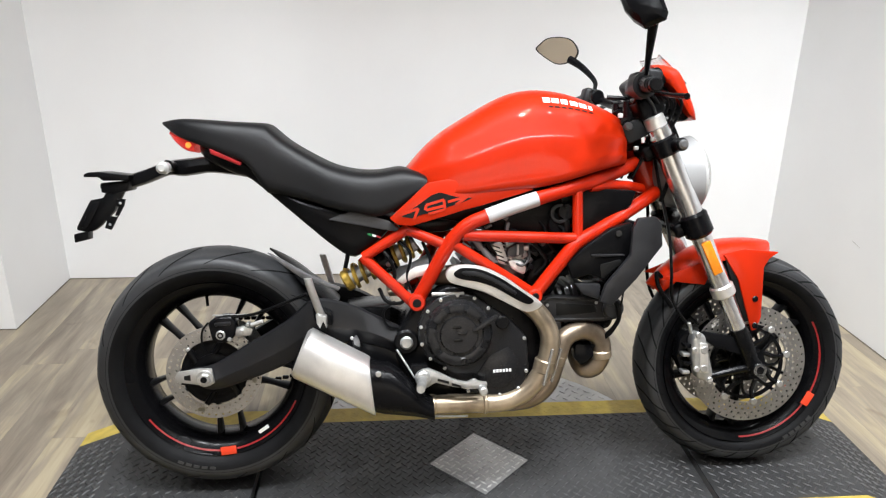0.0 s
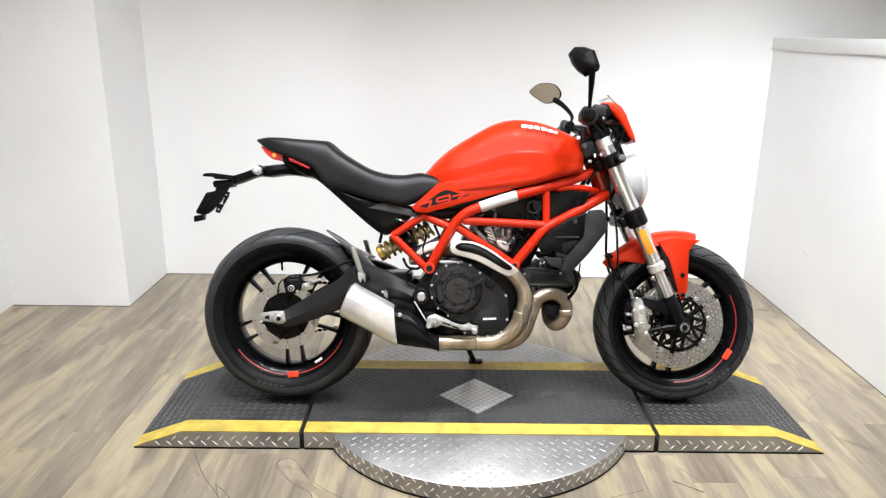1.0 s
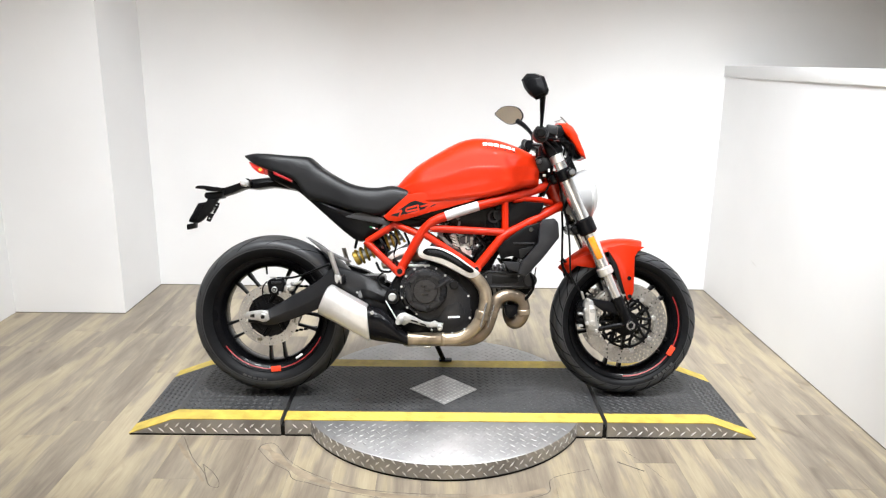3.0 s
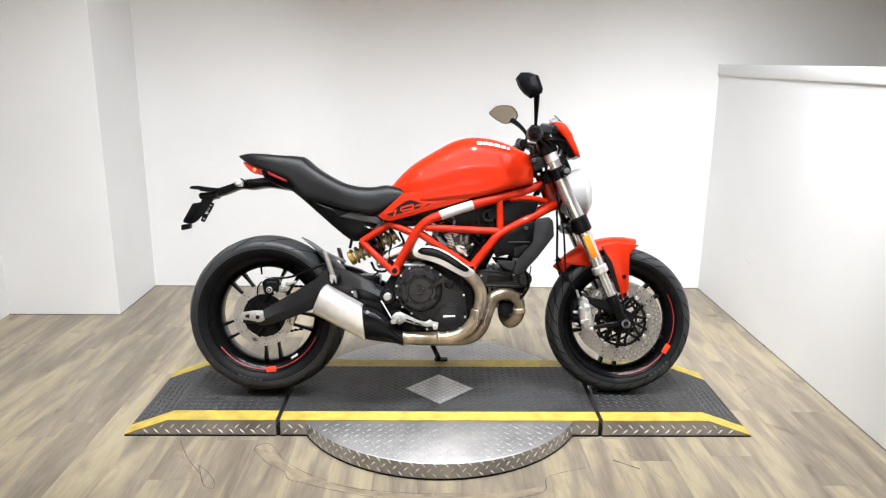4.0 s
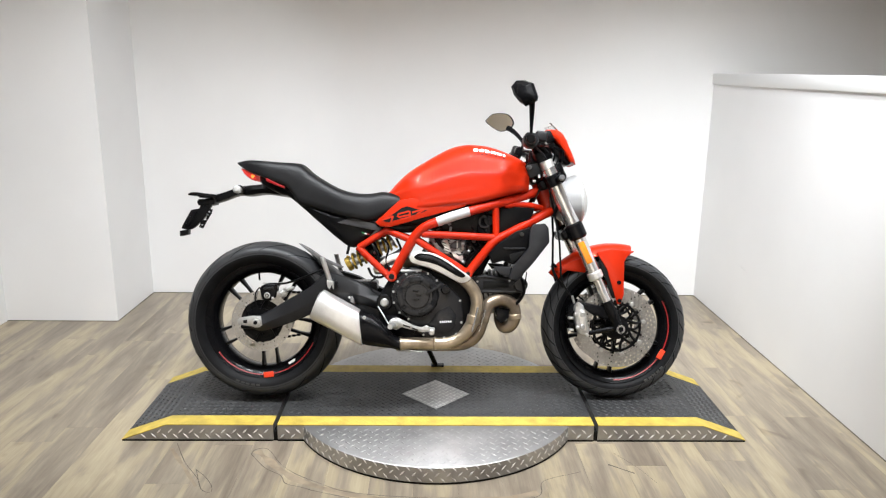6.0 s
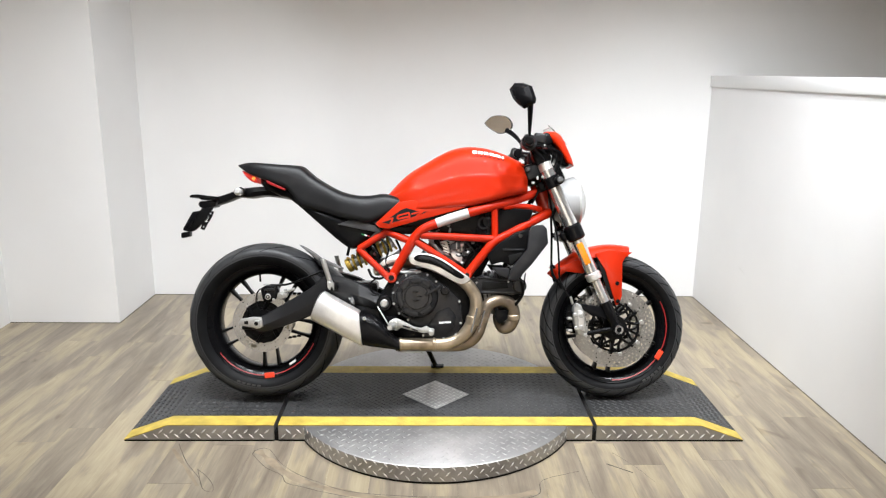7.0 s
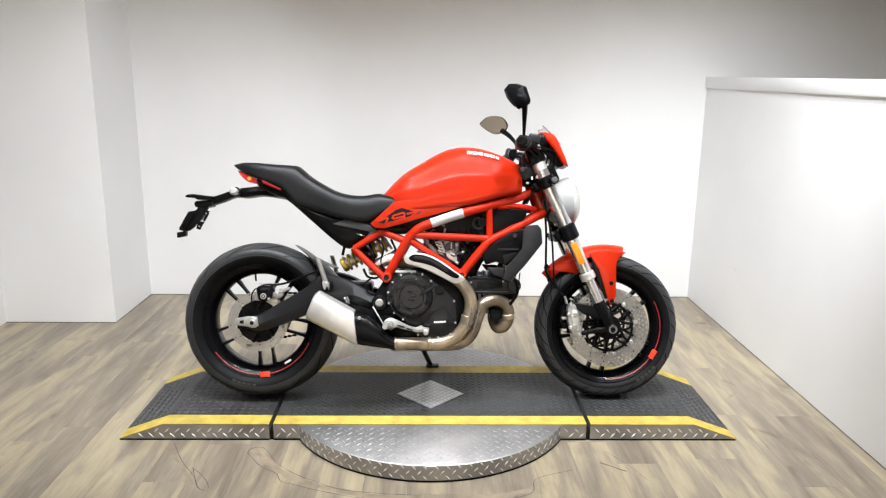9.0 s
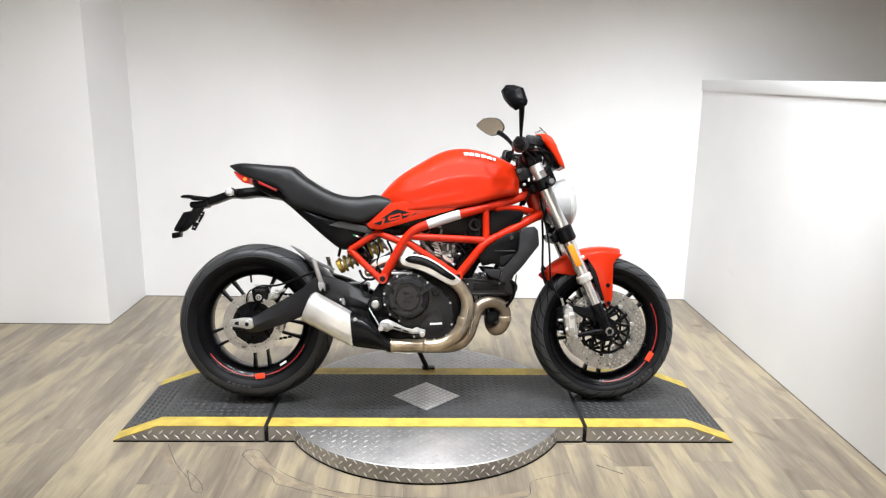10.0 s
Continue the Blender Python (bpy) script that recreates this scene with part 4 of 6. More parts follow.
for k in range(5):
    w0 = 0.585 + 0.014 * k
    part("fin_edge", box((0.765 + 0.008 * k, -0.096, w0), (0.060, 0.012, 0.004), 0.001), CASTA if k % 2 else FIN, engine)
part("spark_lead", tube([(0.74, -0.10, 0.69), (0.80, -0.125, 0.66), (0.855, -0.12, 0.60), (0.83, -0.115, 0.56)], 0.0045, 8, 5), BLACK, engine)
part("breather_hose", tube([(0.86, -0.09, 0.74), (0.90, -0.115, 0.71), (0.905, -0.11, 0.66), (0.87, -0.10, 0.63)], 0.011, 10, 5), BLACK, engine)
part("clamp_ring", rod((0.905, -0.10, 0.722), (0.905, -0.128, 0.722), 0.022, 20, 0.003), SATIN, engine)
part("small_hose", tube([(0.77, -0.11, 0.60), (0.79, -0.125, 0.585), (0.81, -0.123, 0.60), (0.815, -0.11, 0.64)], 0.003, 8, 5), GREYP, engine)
# two bright silver plates fill the pale patches by the rear head
part("bright_head_plate", slab([(0.716, 0.640), (0.726, 0.646), (0.742, 0.645), (0.758, 0.600), (0.745, 0.588), (0.733, 0.594)], -0.120, -0.090, 0.003), ALU, engine, "bright silver plate by the rear cylinder head")
part("bright_lower_plate", slab([(0.757, 0.597), (0.776, 0.601), (0.795, 0.597), (0.806, 0.578), (0.802, 0.561), (0.786, 0.566), (0.768, 0.576)], -0.119, -0.090, 0.004), ALU, engine, "bright silver plate below the coil plug")
for k in range(4):
    part("cover_rib", box((0.727 + 0.0052 * k, -0.121, 0.634 - 0.012 * k), (0.022, 0.004, 0.0035), 0.001, pose(0, 0, 0, 0, 20)), GREYP, engine)
part("coil_plug", slab([(0.753, 0.614), (0.756, 0.630), (0.777, 0.644), (0.796, 0.646), (0.798, 0.616), (0.772, 0.607)], -0.132, -0.112, 0.004), GREYP, engine, "dark grey ignition coil plug")
part("plug_collar", rod((0.796, -0.122, 0.632), (0.810, -0.122, 0.633), 0.010, 14, 0.002), CASTA, engine)
part("plug_band", box((0.781, -0.1325, 0.627), (0.006, 0.003, 0.028), 0.001), CASTA, engine)
part("grey_hose", tube([(0.674, -0.112, 0.652), (0.690, -0.120, 0.632), (0.706, -0.122, 0.612), (0.722, -0.114, 0.594)], 0.0085, 10, 4), DUCT, engine, "pale grey rubber hose")
part("intake_ring", lathe([(0.017, 0.0), (0.024, 0.0), (0.026, 0.004), (0.024, 0.010), (0.017, 0.010)], 0.889, 0.717, 28, True, -0.128), GRIPM, engine, "dark ribbed intake ring")
# small grey blocks stand for glints between the frame tubes
for u, w, a, b, turn in ((0.748, 0.708, 0.014, 0.010, 30), (0.754, 0.687, 0.009, 0.020, 12), (0.706, 0.687, 0.018, 0.006, -24)):
    part("glint_block", box((u, -0.126, w), (a, 0.020, b), 0.0015, pose(0, 0, 0, 0, turn)), FIN, engine)
rng = random.Random(11)
part("valve_housing", slab([(0.752, 0.646), (0.806, 0.640), (0.812, 0.606), (0.790, 0.598), (0.760, 0.604)], -0.112, -0.080, 0.005), CASTA, engine, "silver housing behind the frame")
part("housing_elbow", tube([(0.770, -0.105, 0.604), (0.776, -0.110, 0.592), (0.790, -0.112, 0.588)], [0.010, 0.011, 0.009], 10, 3), ALU, engine)
for k in range(7):
    part("head_fin", box((0.738 + 0.0035 * k, -0.102, 0.592 + 0.0085 * k), (0.034, 0.030, 0.0032), 0.001, pose(0, 0, 0, 0, 14)), CASTA, engine)
for k in range(3):
    part("housing_rib", box((0.768 + 0.014 * k, -0.113, 0.623 - 0.002 * k), (0.005, 0.004, 0.028), 0.001), FIN, engine)
for u, w, r, m in ((0.812, 0.600, 0.007, FIN), (0.824, 0.628, 0.010, SATIN), (0.800, 0.655, 0.006, FIN), (0.815, 0.580, 0.008, SATIN), (0.872, 0.600, 0.013, SATIN), (0.748, 0.668, 0.010, SATIN), (0.700, 0.640, 0.012, SATIN), (0.845, 0.640, 0.007, FIN), (0.885, 0.690, 0.030, SATIN)):
    part("fitting", rod((u, -0.105, w), (u + 0.004, -0.118 - 0.004 * rng.random(), w), r, 12, 0.002), m, engine)
for k in range(4):
    u = (0.690, 0.715, 0.835, 0.870)[k]
    a, b = rng.uniform(-0.02, 0.02), rng.uniform(-0.03, 0.02)
    part("wiring", tube([(u, -0.110, 0.700), (u + 0.012 + a, -0.126, 0.672), (u - 0.006, -0.122, 0.640 + b), (u + 0.03 + b, -0.112, 0.600)], rng.choice((0.0025, 0.0035, 0.005)), 7, 4), BLACK, engine)
for pts, r in (([(0.430, -0.11, 0.640), (0.455, -0.125, 0.610), (0.470, -0.12, 0.570), (0.460, -0.115, 0.530)], 0.005), ([(0.470, -0.115, 0.660), (0.510, -0.125, 0.620), (0.500, -0.125, 0.560), (0.515, -0.12, 0.520)], 0.004),
               ([(0.352, -0.110, 0.650), (0.353, -0.112, 0.620), (0.346, -0.112, 0.585)], 0.0055), ([(0.540, -0.12, 0.650), (0.560, -0.13, 0.600), (0.545, -0.13, 0.550)], 0.0045), ([(0.470, -0.13, 0.500), (0.440, -0.135, 0.475), (0.450, -0.135, 0.440), (0.480, -0.13, 0.430)], 0.0035)):
    part("rubber_hose", tube(pts, r, 8, 5), BLACK, engine)
for u, w in ((0.452, 0.590), (0.497, 0.548), (0.470, 0.540), (0.440, 0.555)):
    part("hose_fitting", rod((u, -0.105, w), (u + 0.012, -0.118, w + 0.008), 0.0070, 10, 0.002), FIN, engine)
for s in (-1, 1):
    part("frame_infill", moved(slab([(0.943, 0.782), (1.088, 0.772), (1.075, 0.735), (0.943, 0.668)], 0, 0.012, 0.003), Matrix.Translation((0, s * 0.112 - 0.006, 0))), BLACK, bike, "black plastic infill between frame tubes")

part("front_intake", slab([(0.795, 0.500), (0.88, 0.500), (0.93, 0.60), (0.90, 0.640), (0.83, 0.59)], -0.085, 0.085, 0.010), SATIN, engine)
part("gearbox_guard", slab([(0.345, 0.430), (0.50, 0.385), (0.565, 0.300), (0.545, 0.262), (0.47, 0.270), (0.40, 0.300), (0.345, 0.365)], -0.125, -0.105, 0.006), SATIN, engine)

# oil cooler shroud
shroud = new("cooler_shroud")
shroud.parent = bike
tagged(shroud, "angular black plastic oil cooler shroud")
for s in (-1, 1):
    v0, v1 = (s * 0.165, s * 0.182)
    part("outer_blade", slab([(1.074, 0.708), (1.118, 0.712), (1.133, 0.696), (1.138, 0.639), (1.076, 0.558), (1.012, 0.487), (0.981, 0.499), (0.996, 0.543), (1.057, 0.616), (1.061, 0.682)], v0, v1, 0.004), SHROUDM, shroud)
    part("inner_panel", slab([(0.902, 0.593), (0.946, 0.637), (1.011, 0.681), (1.066, 0.696), (1.064, 0.616), (1.000, 0.548), (0.960, 0.565), (0.917, 0.552)], s * 0.130, s * 0.160, 0.006), BLACK, shroud)
    part("lower_panel", slab([(0.922, 0.543), (0.990, 0.540), (0.988, 0.500), (0.945, 0.512)], s * 0.128, s * 0.158, 0.005), SHROUDM, shroud)
    part("panel_rib", slab([(0.960, 0.617), (1.045, 0.617), (1.048, 0.611), (0.965, 0.610)], s * 0.159, s * 0.164, 0.002), SHROUDM, shroud)
    # black plate laid on the panel imitates the dark vent opening
    part("panel_vent_shade", slab([(0.985, 0.590), (1.035, 0.603), (1.043, 0.596), (0.990, 0.552)], s * 0.159, s * 0.1615, 0.001), BLKP, shroud)
    part("shroud_recess", rod((1.031, s * 0.158, 0.668), (1.031, s * 0.164, 0.668), 0.009, 14, 0.001), GLOSSB, shroud)
part("oil_cooler", slab([(1.06, 0.70), (1.105, 0.69), (1.04, 0.50), (1.00, 0.505)], -0.13, 0.13, 0.004), SATIN, shroud)
for s in (-1, 1):
    part("oil_hose", tube([(1.02, s * 0.10, 0.52), (1.045, s * 0.135, 0.47), (1.04, s * 0.12, 0.42), (0.985, s * 0.10, 0.36)], 0.006, 8, 5), BLACK, shroud)

# exhaust
exhaust = new("exhaust")
exhaust.parent = bike
tagged(exhaust, "heat-tinted steel exhaust with a short silver silencer")
part("rear_pipe", tube([(0.545, -0.05, 0.560), (0.585, -0.085, 0.556), (0.62, -0.115, 0.565), (0.66, -0.135, 0.560), (0.74, -0.155, 0.528), (0.805, -0.165, 0.492), (0.846, -0.168, 0.445), (0.858, -0.17, 0.398), (0.846, -0.168, 0.335), (0.808, -0.165, 0.275), (0.745, -0.165, 0.243), (0.65, -0.165, 0.240), (0.548, -0.17, 0.240)], 0.0245, 20, 6), PIPE, exhaust, "heat-tinted header pipe")
part("pipe_cover", slab([(0.474, 0.552), (0.495, 0.571), (0.523, 0.587), (0.592, 0.600), (0.600, 0.580), (0.584, 0.572), (0.523, 0.560), (0.490, 0.543)], -0.128, -0.116, 0.003), ALU, exhaust, "silver cover plate over the header pipe")
part("front_pipe", tube([(0.975, -0.02, 0.41), (0.960, -0.04, 0.335), (0.972, -0.065, 0.296), (0.998, -0.08, 0.300), (1.016, -0.09, 0.340), (1.004, -0.095, 0.388), (0.960, -0.10, 0.408), (0.912, -0.112, 0.392), (0.889, -0.120, 0.345), (0.864, -0.125, 0.275), (0.818, -0.13, 0.238), (0.74, -0.135, 0.231), (0.60, -0.15, 0.236)], 0.0250, 20, 6), PIPED, exhaust, "looped heat-tinted header pipe")
for (a, b) in (((0.848, -0.169, 0.352), (0.842, -0.168, 0.318)), ((0.887, -0.12, 0.350), (0.881, -0.12, 0.322)), ((0.568, -0.169, 0.240), (0.542, -0.17, 0.240)), ((1.0135, -0.092, 0.352), (1.016, -0.09, 0.330)), ((0.700, -0.166, 0.2405), (0.688, -0.166, 0.2405))):
    part("pipe_collar", rod(a, b, 0.0275, 24, 0.003), PIPE, exhaust)
for (a, b) in (((0.860, -0.195, 0.385), (0.838, -0.193, 0.290)), ((0.893, -0.146, 0.372), (0.868, -0.150, 0.285))):
    part("pipe_spring", rod(a, b, 0.0042, 8, 0.001), CHROME, exhaust, "steel retaining spring")
part("sensor_block", slab([(0.940, 0.372), (0.990, 0.368), (0.992, 0.335), (0.960, 0.310), (0.940, 0.330)], -0.105, -0.060, 0.006), SATIN, exhaust)
part("sensor_lead", tube([(0.985, -0.10, 0.36), (1.03, -0.12, 0.40), (1.045, -0.13, 0.44), (1.055, -0.14, 0.52)], 0.0025, 7, 5), BLACK, exhaust)
outline = [(0.594, 0.576), (0.600, 0.589), (0.617, 0.597), (0.645, 0.599), (0.689, 0.592), (0.740, 0.567), (0.791, 0.531), (0.829, 0.504), (0.829, 0.492), (0.808, 0.481), (0.785, 0.482), (0.740, 0.505), (0.689, 0.531), (0.638, 0.546), (0.608, 0.555), (0.597, 0.565)]
hollow = [(0.613, 0.580), (0.627, 0.591), (0.645, 0.593), (0.680, 0.588), (0.727, 0.567), (0.778, 0.533), (0.808, 0.512), (0.808, 0.503), (0.795, 0.500), (0.769, 0.511), (0.718, 0.541), (0.674, 0.557), (0.635, 0.564), (0.618, 0.571)]
# the third slab is a lighter streak for the sheen on the inset
for name, pts, v0, v1, bev, m, text in (("heat_shield", outline, -0.1720, -0.1920, 0.006, ALU, "silver heat shield with a black inset"), ("shield_inset", hollow, -0.1880, -0.1955, 0.003, BLACK, "black perforated heat shield inset"),
                                        ("inset_ridge", [(0.632, 0.582), (0.645, 0.586), (0.678, 0.581), (0.722, 0.561), (0.765, 0.533), (0.760, 0.526), (0.718, 0.553), (0.674, 0.571), (0.640, 0.575)], -0.1930, -0.1985, 0.002, GRIPM, "")):
    part(name, slab([(p.x, p.y) for p in spline([(u, w, 0) for u, w in pts], 3, True)], v0, v1, bev), m, exhaust, text)


def canister(stations, v, half, material, name, label, sharp=40):
    rows = []
    for (ut, wt), (ub, wb), q in stations:
        top, bot = Vector((ut, v, wt)), Vector((ub, v, wb))
        mid, arm = (top + bot) / 2, (top - bot) / 2
        ring = []
        for a in (2 * math.pi * (j + 0.5) / 20 for j in range(20)):
            c, s = math.cos(a), math.sin(a)
            k = (abs(c) ** 3.4 + abs(s) ** 3.4) ** (-1 / 3.4)
            ring.append(mid + arm * (k * s * q) + Vector((0, half * k * c * q, 0)))
        rows.append(ring)
    return part(name, rings(rows), material, exhaust, label, sharp)


can = [((0.258, 0.446), (0.218, 0.345), 0.93), ((0.269, 0.450), (0.224, 0.339), 1.0), ((0.400, 0.378), (0.414, 0.241), 1.0), ((0.405, 0.375), (0.419, 0.239), 0.98)]
canister(can, -0.205, 0.060, ALU, "silencer", "satin silver aluminium silencer")
canister([((0.252, 0.441), (0.215, 0.350), 0.80), ((0.259, 0.445), (0.219, 0.347), 0.86)], -0.205, 0.060, SATIN, "end_cap", "black silencer end cap")
canister([((0.402, 0.374), (0.417, 0.240), 0.95), ((0.425, 0.362), (0.440, 0.236), 0.97), ((0.452, 0.360), (0.468, 0.234), 0.99), ((0.486, 0.333), (0.500, 0.230), 0.98), ((0.516, 0.300), (0.526, 0.227), 0.96), ((0.545, 0.274), (0.550, 0.222), 0.92), ((0.560, 0.268), (0.562, 0.216), 0.9)], -0.195, 0.055, SATIN, "silencer_link", "black silencer link section")
part("silencer_bolt", rod((0.427, -0.247, 0.350), (0.427, -0.256, 0.350), 0.007, 10, 0.001), CASTA, exhaust)
part("silencer_hanger", slab([(0.360, 0.425), (0.374, 0.420), (0.386, 0.395), (0.380, 0.376), (0.364, 0.392)], -0.168, -0.160, 0.002), SATIN, exhaust)
part("pipe_strip", rod((0.552, -0.172, 0.212), (0.650, -0.172, 0.209), 0.0035, 8, 0.001), CASTA, exhaust)
part("hanger_lug", slab([(0.364, 0.418), (0.373, 0.426), (0.381, 0.412), (0.382, 0.395), (0.368, 0.402)], -0.176, -0.168, 0.002), FIN, exhaust)
part("hanger_bolt", rod((0.362, -0.166, 0.418), (0.362, -0.172, 0.418), 0.0045, 10, 0.001), CASTA, exhaust)

# foot controls
controls = new("foot_control")
controls.parent = bike
tagged(controls, "cast silver footpegs, brake lever and brackets")
part("lever_plate", slab([(0.522, 0.330), (0.532, 0.343), (0.548, 0.346), (0.575, 0.334), (0.615, 0.314), (0.645, 0.308), (0.662, 0.317), (0.674, 0.309), (0.695, 0.306), (0.694, 0.292), (0.648, 0.289), (0.598, 0.300), (0.566, 0.309), (0.545, 0.296), (0.526, 0.306)], -0.205, -0.193, 0.003), CASTA, controls, "silver brake lever")
for u, w, q in ((0.585, 0.313, 0.014), (0.618, 0.301, 0.012)):
    # flat black plate imitates the dark inside of a lever slot
    part("lever_slot_shade", slab([(u - q, w + 0.007), (u + q, w - 0.001), (u + q, w - 0.007), (u - q, w + 0.001)], -0.2065, -0.2045, 0.0), BLKP, controls)
part("lever_tip", rod((0.682, -0.195, 0.292), (0.682, -0.235, 0.292), 0.0105, 14, 0.003), CASTA, controls)
part("lever_pivot", rod((0.535, -0.19, 0.322), (0.535, -0.216, 0.322), 0.019, 20, 0.004), CASTA, controls)
part("footpeg", tube([(0.535, -0.20, 0.318), (0.530, -0.245, 0.318), (0.526, -0.285, 0.320)], [0.013, 0.012, 0.010], 10, 3), CASTA, controls, "ribbed silver footpeg")
part("master_rod", rod((0.472, -0.165, 0.385), (0.516, -0.19, 0.318), 0.0026, 8), CASTA, controls)
part("peg_bracket", slab([(0.505, 0.350), (0.548, 0.352), (0.556, 0.300), (0.520, 0.288)], -0.190, -0.165, 0.005), SATIN, controls)
for s in (-1, 1):
    part("passenger_peg", skin([[(u + 0.010 * math.cos(a), s * (v + 0.009 * math.sin(a)), w) for a in (2 * math.pi * k / 8 for k in range(8))] for u, v, w in ((0.262, 0.205, 0.575), (0.269, 0.205, 0.550), (0.283, 0.198, 0.505), (0.292, 0.190, 0.478))], 2, 3), CASTA, controls, "folded-up silver passenger footpeg")
    part("peg_fork", slab([(0.278, 0.488), (0.304, 0.482), (0.304, 0.452), (0.296, 0.470), (0.288, 0.452), (0.280, 0.466)], s * 0.182, s * 0.206, 0.002), CASTA, controls)
    part("peg_hanger", slab([(0.268, 0.500), (0.314, 0.480), (0.316, 0.452), (0.274, 0.462)], s * 0.125, s * 0.184, 0.005), SATIN, controls)
stand = new("side_stand")
stand.parent = bike
tagged(stand, "black side stand folded out")
part("stand_leg", tube([(0.640, 0.115, 0.235), (0.672, 0.195, 0.155), (0.702, 0.285, 0.078)], [0.014, 0.011, 0.011], 10, 3), SATIN, stand)
part("stand_foot", box((0.712, 0.300, 0.071), (0.058, 0.034, 0.008), 0.003, pose(0, 0, 0, 12.5)), SATIN, stand)
part("stand_bracket", slab([(0.615, 0.265), (0.690, 0.262), (0.680, 0.225), (0.63, 0.222)], 0.095, 0.13, 0.004), SATIN, stand)

# front fork
A_TOP, A_END = Vector((1.132, 0, 0.953)), Vector((1.430, 0, 0.295))


def axis(t, v):
    p = A_TOP.lerp(A_END, t)
    return (p.x, v, p.z)


for s in (-1, 1):
    v = s * 0.104
    fork = new("fork_leg")
    fork.parent = bike
    tagged(fork, "silver telescopic fork leg")
    part("fork_cap", rod(axis(-0.012, v), axis(0.055, v), 0.027, 28, 0.004), ALU, fork, "silver fork cap")
    part("upper_tube", rod(axis(0.03, v), axis(0.375, v), 0.0285, 28, 0.003), CHROME, fork, "bright fork tube")
    part("collar", rod(axis(0.365, v), axis(0.455, v), 0.037, 28, 0.007), SATIN, fork, "black fork collar")
    part("stanchion", rod(axis(0.44, v), axis(0.665, v), 0.0255, 28, 0.002), CHROME, fork, "chrome stanchion")
    part("seal_ring", rod(axis(0.655, v), axis(0.700, v), 0.031, 28, 0.004), ALU, fork)
    part("slider", rod(axis(0.695, v), axis(0.855, v), 0.0205, 28, 0.002), CHROME, fork)
    part("fork_foot", tube([axis(0.835, v), axis(0.90, v), axis(0.97, v * 0.95), axis(1.0, v * 0.95)], [0.0235, 0.024, 0.022, 0.026], 18, 3), SATIN, fork, "black cast fork foot")
    part("caliper_arm", tube([axis(1.0, v * 0.95), (1.36, v * 1.02, 0.285), (1.298, v * 1.02, 0.272)], [0.013, 0.010, 0.009], 10, 3), SATIN, fork)
    part("caliper_web", slab([(1.395, 0.378), (1.412, 0.325), (1.32, 0.352), (1.275, 0.385), (1.285, 0.397)], v - 0.008, v + 0.008, 0.003), SATIN, fork)
    part("axle_cap", rod((1.432, v * 0.9, 0.295), (1.432, v * 1.32, 0.295), 0.0195, 24, 0.003), SATIN, fork)
    part("axle_ring", lathe([(0.010, 0.0), (0.017, 0.0), (0.017, 0.002), (0.010, 0.002)], 1.432, 0.295, 28, True, v * 1.32), ALU, fork)
    part("brake_caliper", slab([(1.262, 0.398), (1.285, 0.392), (1.312, 0.282), (1.298, 0.264), (1.268, 0.272), (1.252, 0.325), (1.250, 0.378)], s * 0.082, s * 0.124, 0.009, 3), CASTA, fork, "silver four-piston brake caliper")
    part("caliper_bridge", slab([(1.268, 0.372), (1.290, 0.370), (1.296, 0.288), (1.272, 0.290)], s * 0.123, s * 0.128, 0.003), ALU, fork)
    for w0 in (0.302, 0.352):
        part("piston_bore", rod((1.281, s * 0.1265, w0), (1.281, s * 0.1305, w0), 0.0105, 18, 0.002), CASTA, fork)
    for k in range(4):
        part("pad_fin", box((1.240 + 0.004 * (k % 2), s * 0.100, 0.288 + 0.024 * k), (0.020, 0.030, 0.010), 0.003), SATIN if k % 2 else CASTA, fork)
    part("bleed_nipple", rod((1.250, s * 0.110, 0.395), (1.240, s * 0.118, 0.425), 0.005, 8, 0.001), CASTA, fork)
    part("caliper_back", slab([(1.25, 0.392), (1.232, 0.372), (1.225, 0.320), (1.245, 0.275), (1.27, 0.272), (1.268, 0.39)], s * 0.04, s * 0.084, 0.006), SATIN, fork)
    for u, w in ((1.264, 0.393), (1.300, 0.270), (1.256, 0.352), (1.262, 0.300)):
        part("caliper_bolt", rod((u, s * 0.120, w), (u, s * 0.129, w), 0.008, 12, 0.002), CASTA, fork)
    part("reflector", moved(box((0, 0, 0), (0.026, 0.008, 0.092), 0.003), Matrix.Translation((1.292 - 0.004, s * 0.133, 0.598)) @ pose(0, 0, 0, 0, -25)), AMBER, fork, "amber side reflector")
yoke = new("triple_clamp")
yoke.parent = bike
tagged(yoke, "black fork yokes")
up_c, lo_c = axis(0.105, 0), axis(0.41, 0)
TILTED = pose(0, 0, 0, 0, -25)
for c, h in ((up_c, 0.042), (lo_c, 0.040)):
    part("yoke_plate", box((c[0] - 0.018, 0, c[2] - 0.008), (0.075, 0.20, h), 0.012, TILTED, 3), SATIN, yoke)
    for s in (-1, 1):
        part("yoke_eye", rod((c[0] - 0.010, s * 0.104, c[2] + 0.021), (c[0] + 0.010, s * 0.104, c[2] - 0.021), 0.036, 24, 0.005), SATIN, yoke)

# front mudguard
guard = new("front_mudguard")
guard.parent = bike
tagged(guard, "glossy red front mudguard")
rows = []
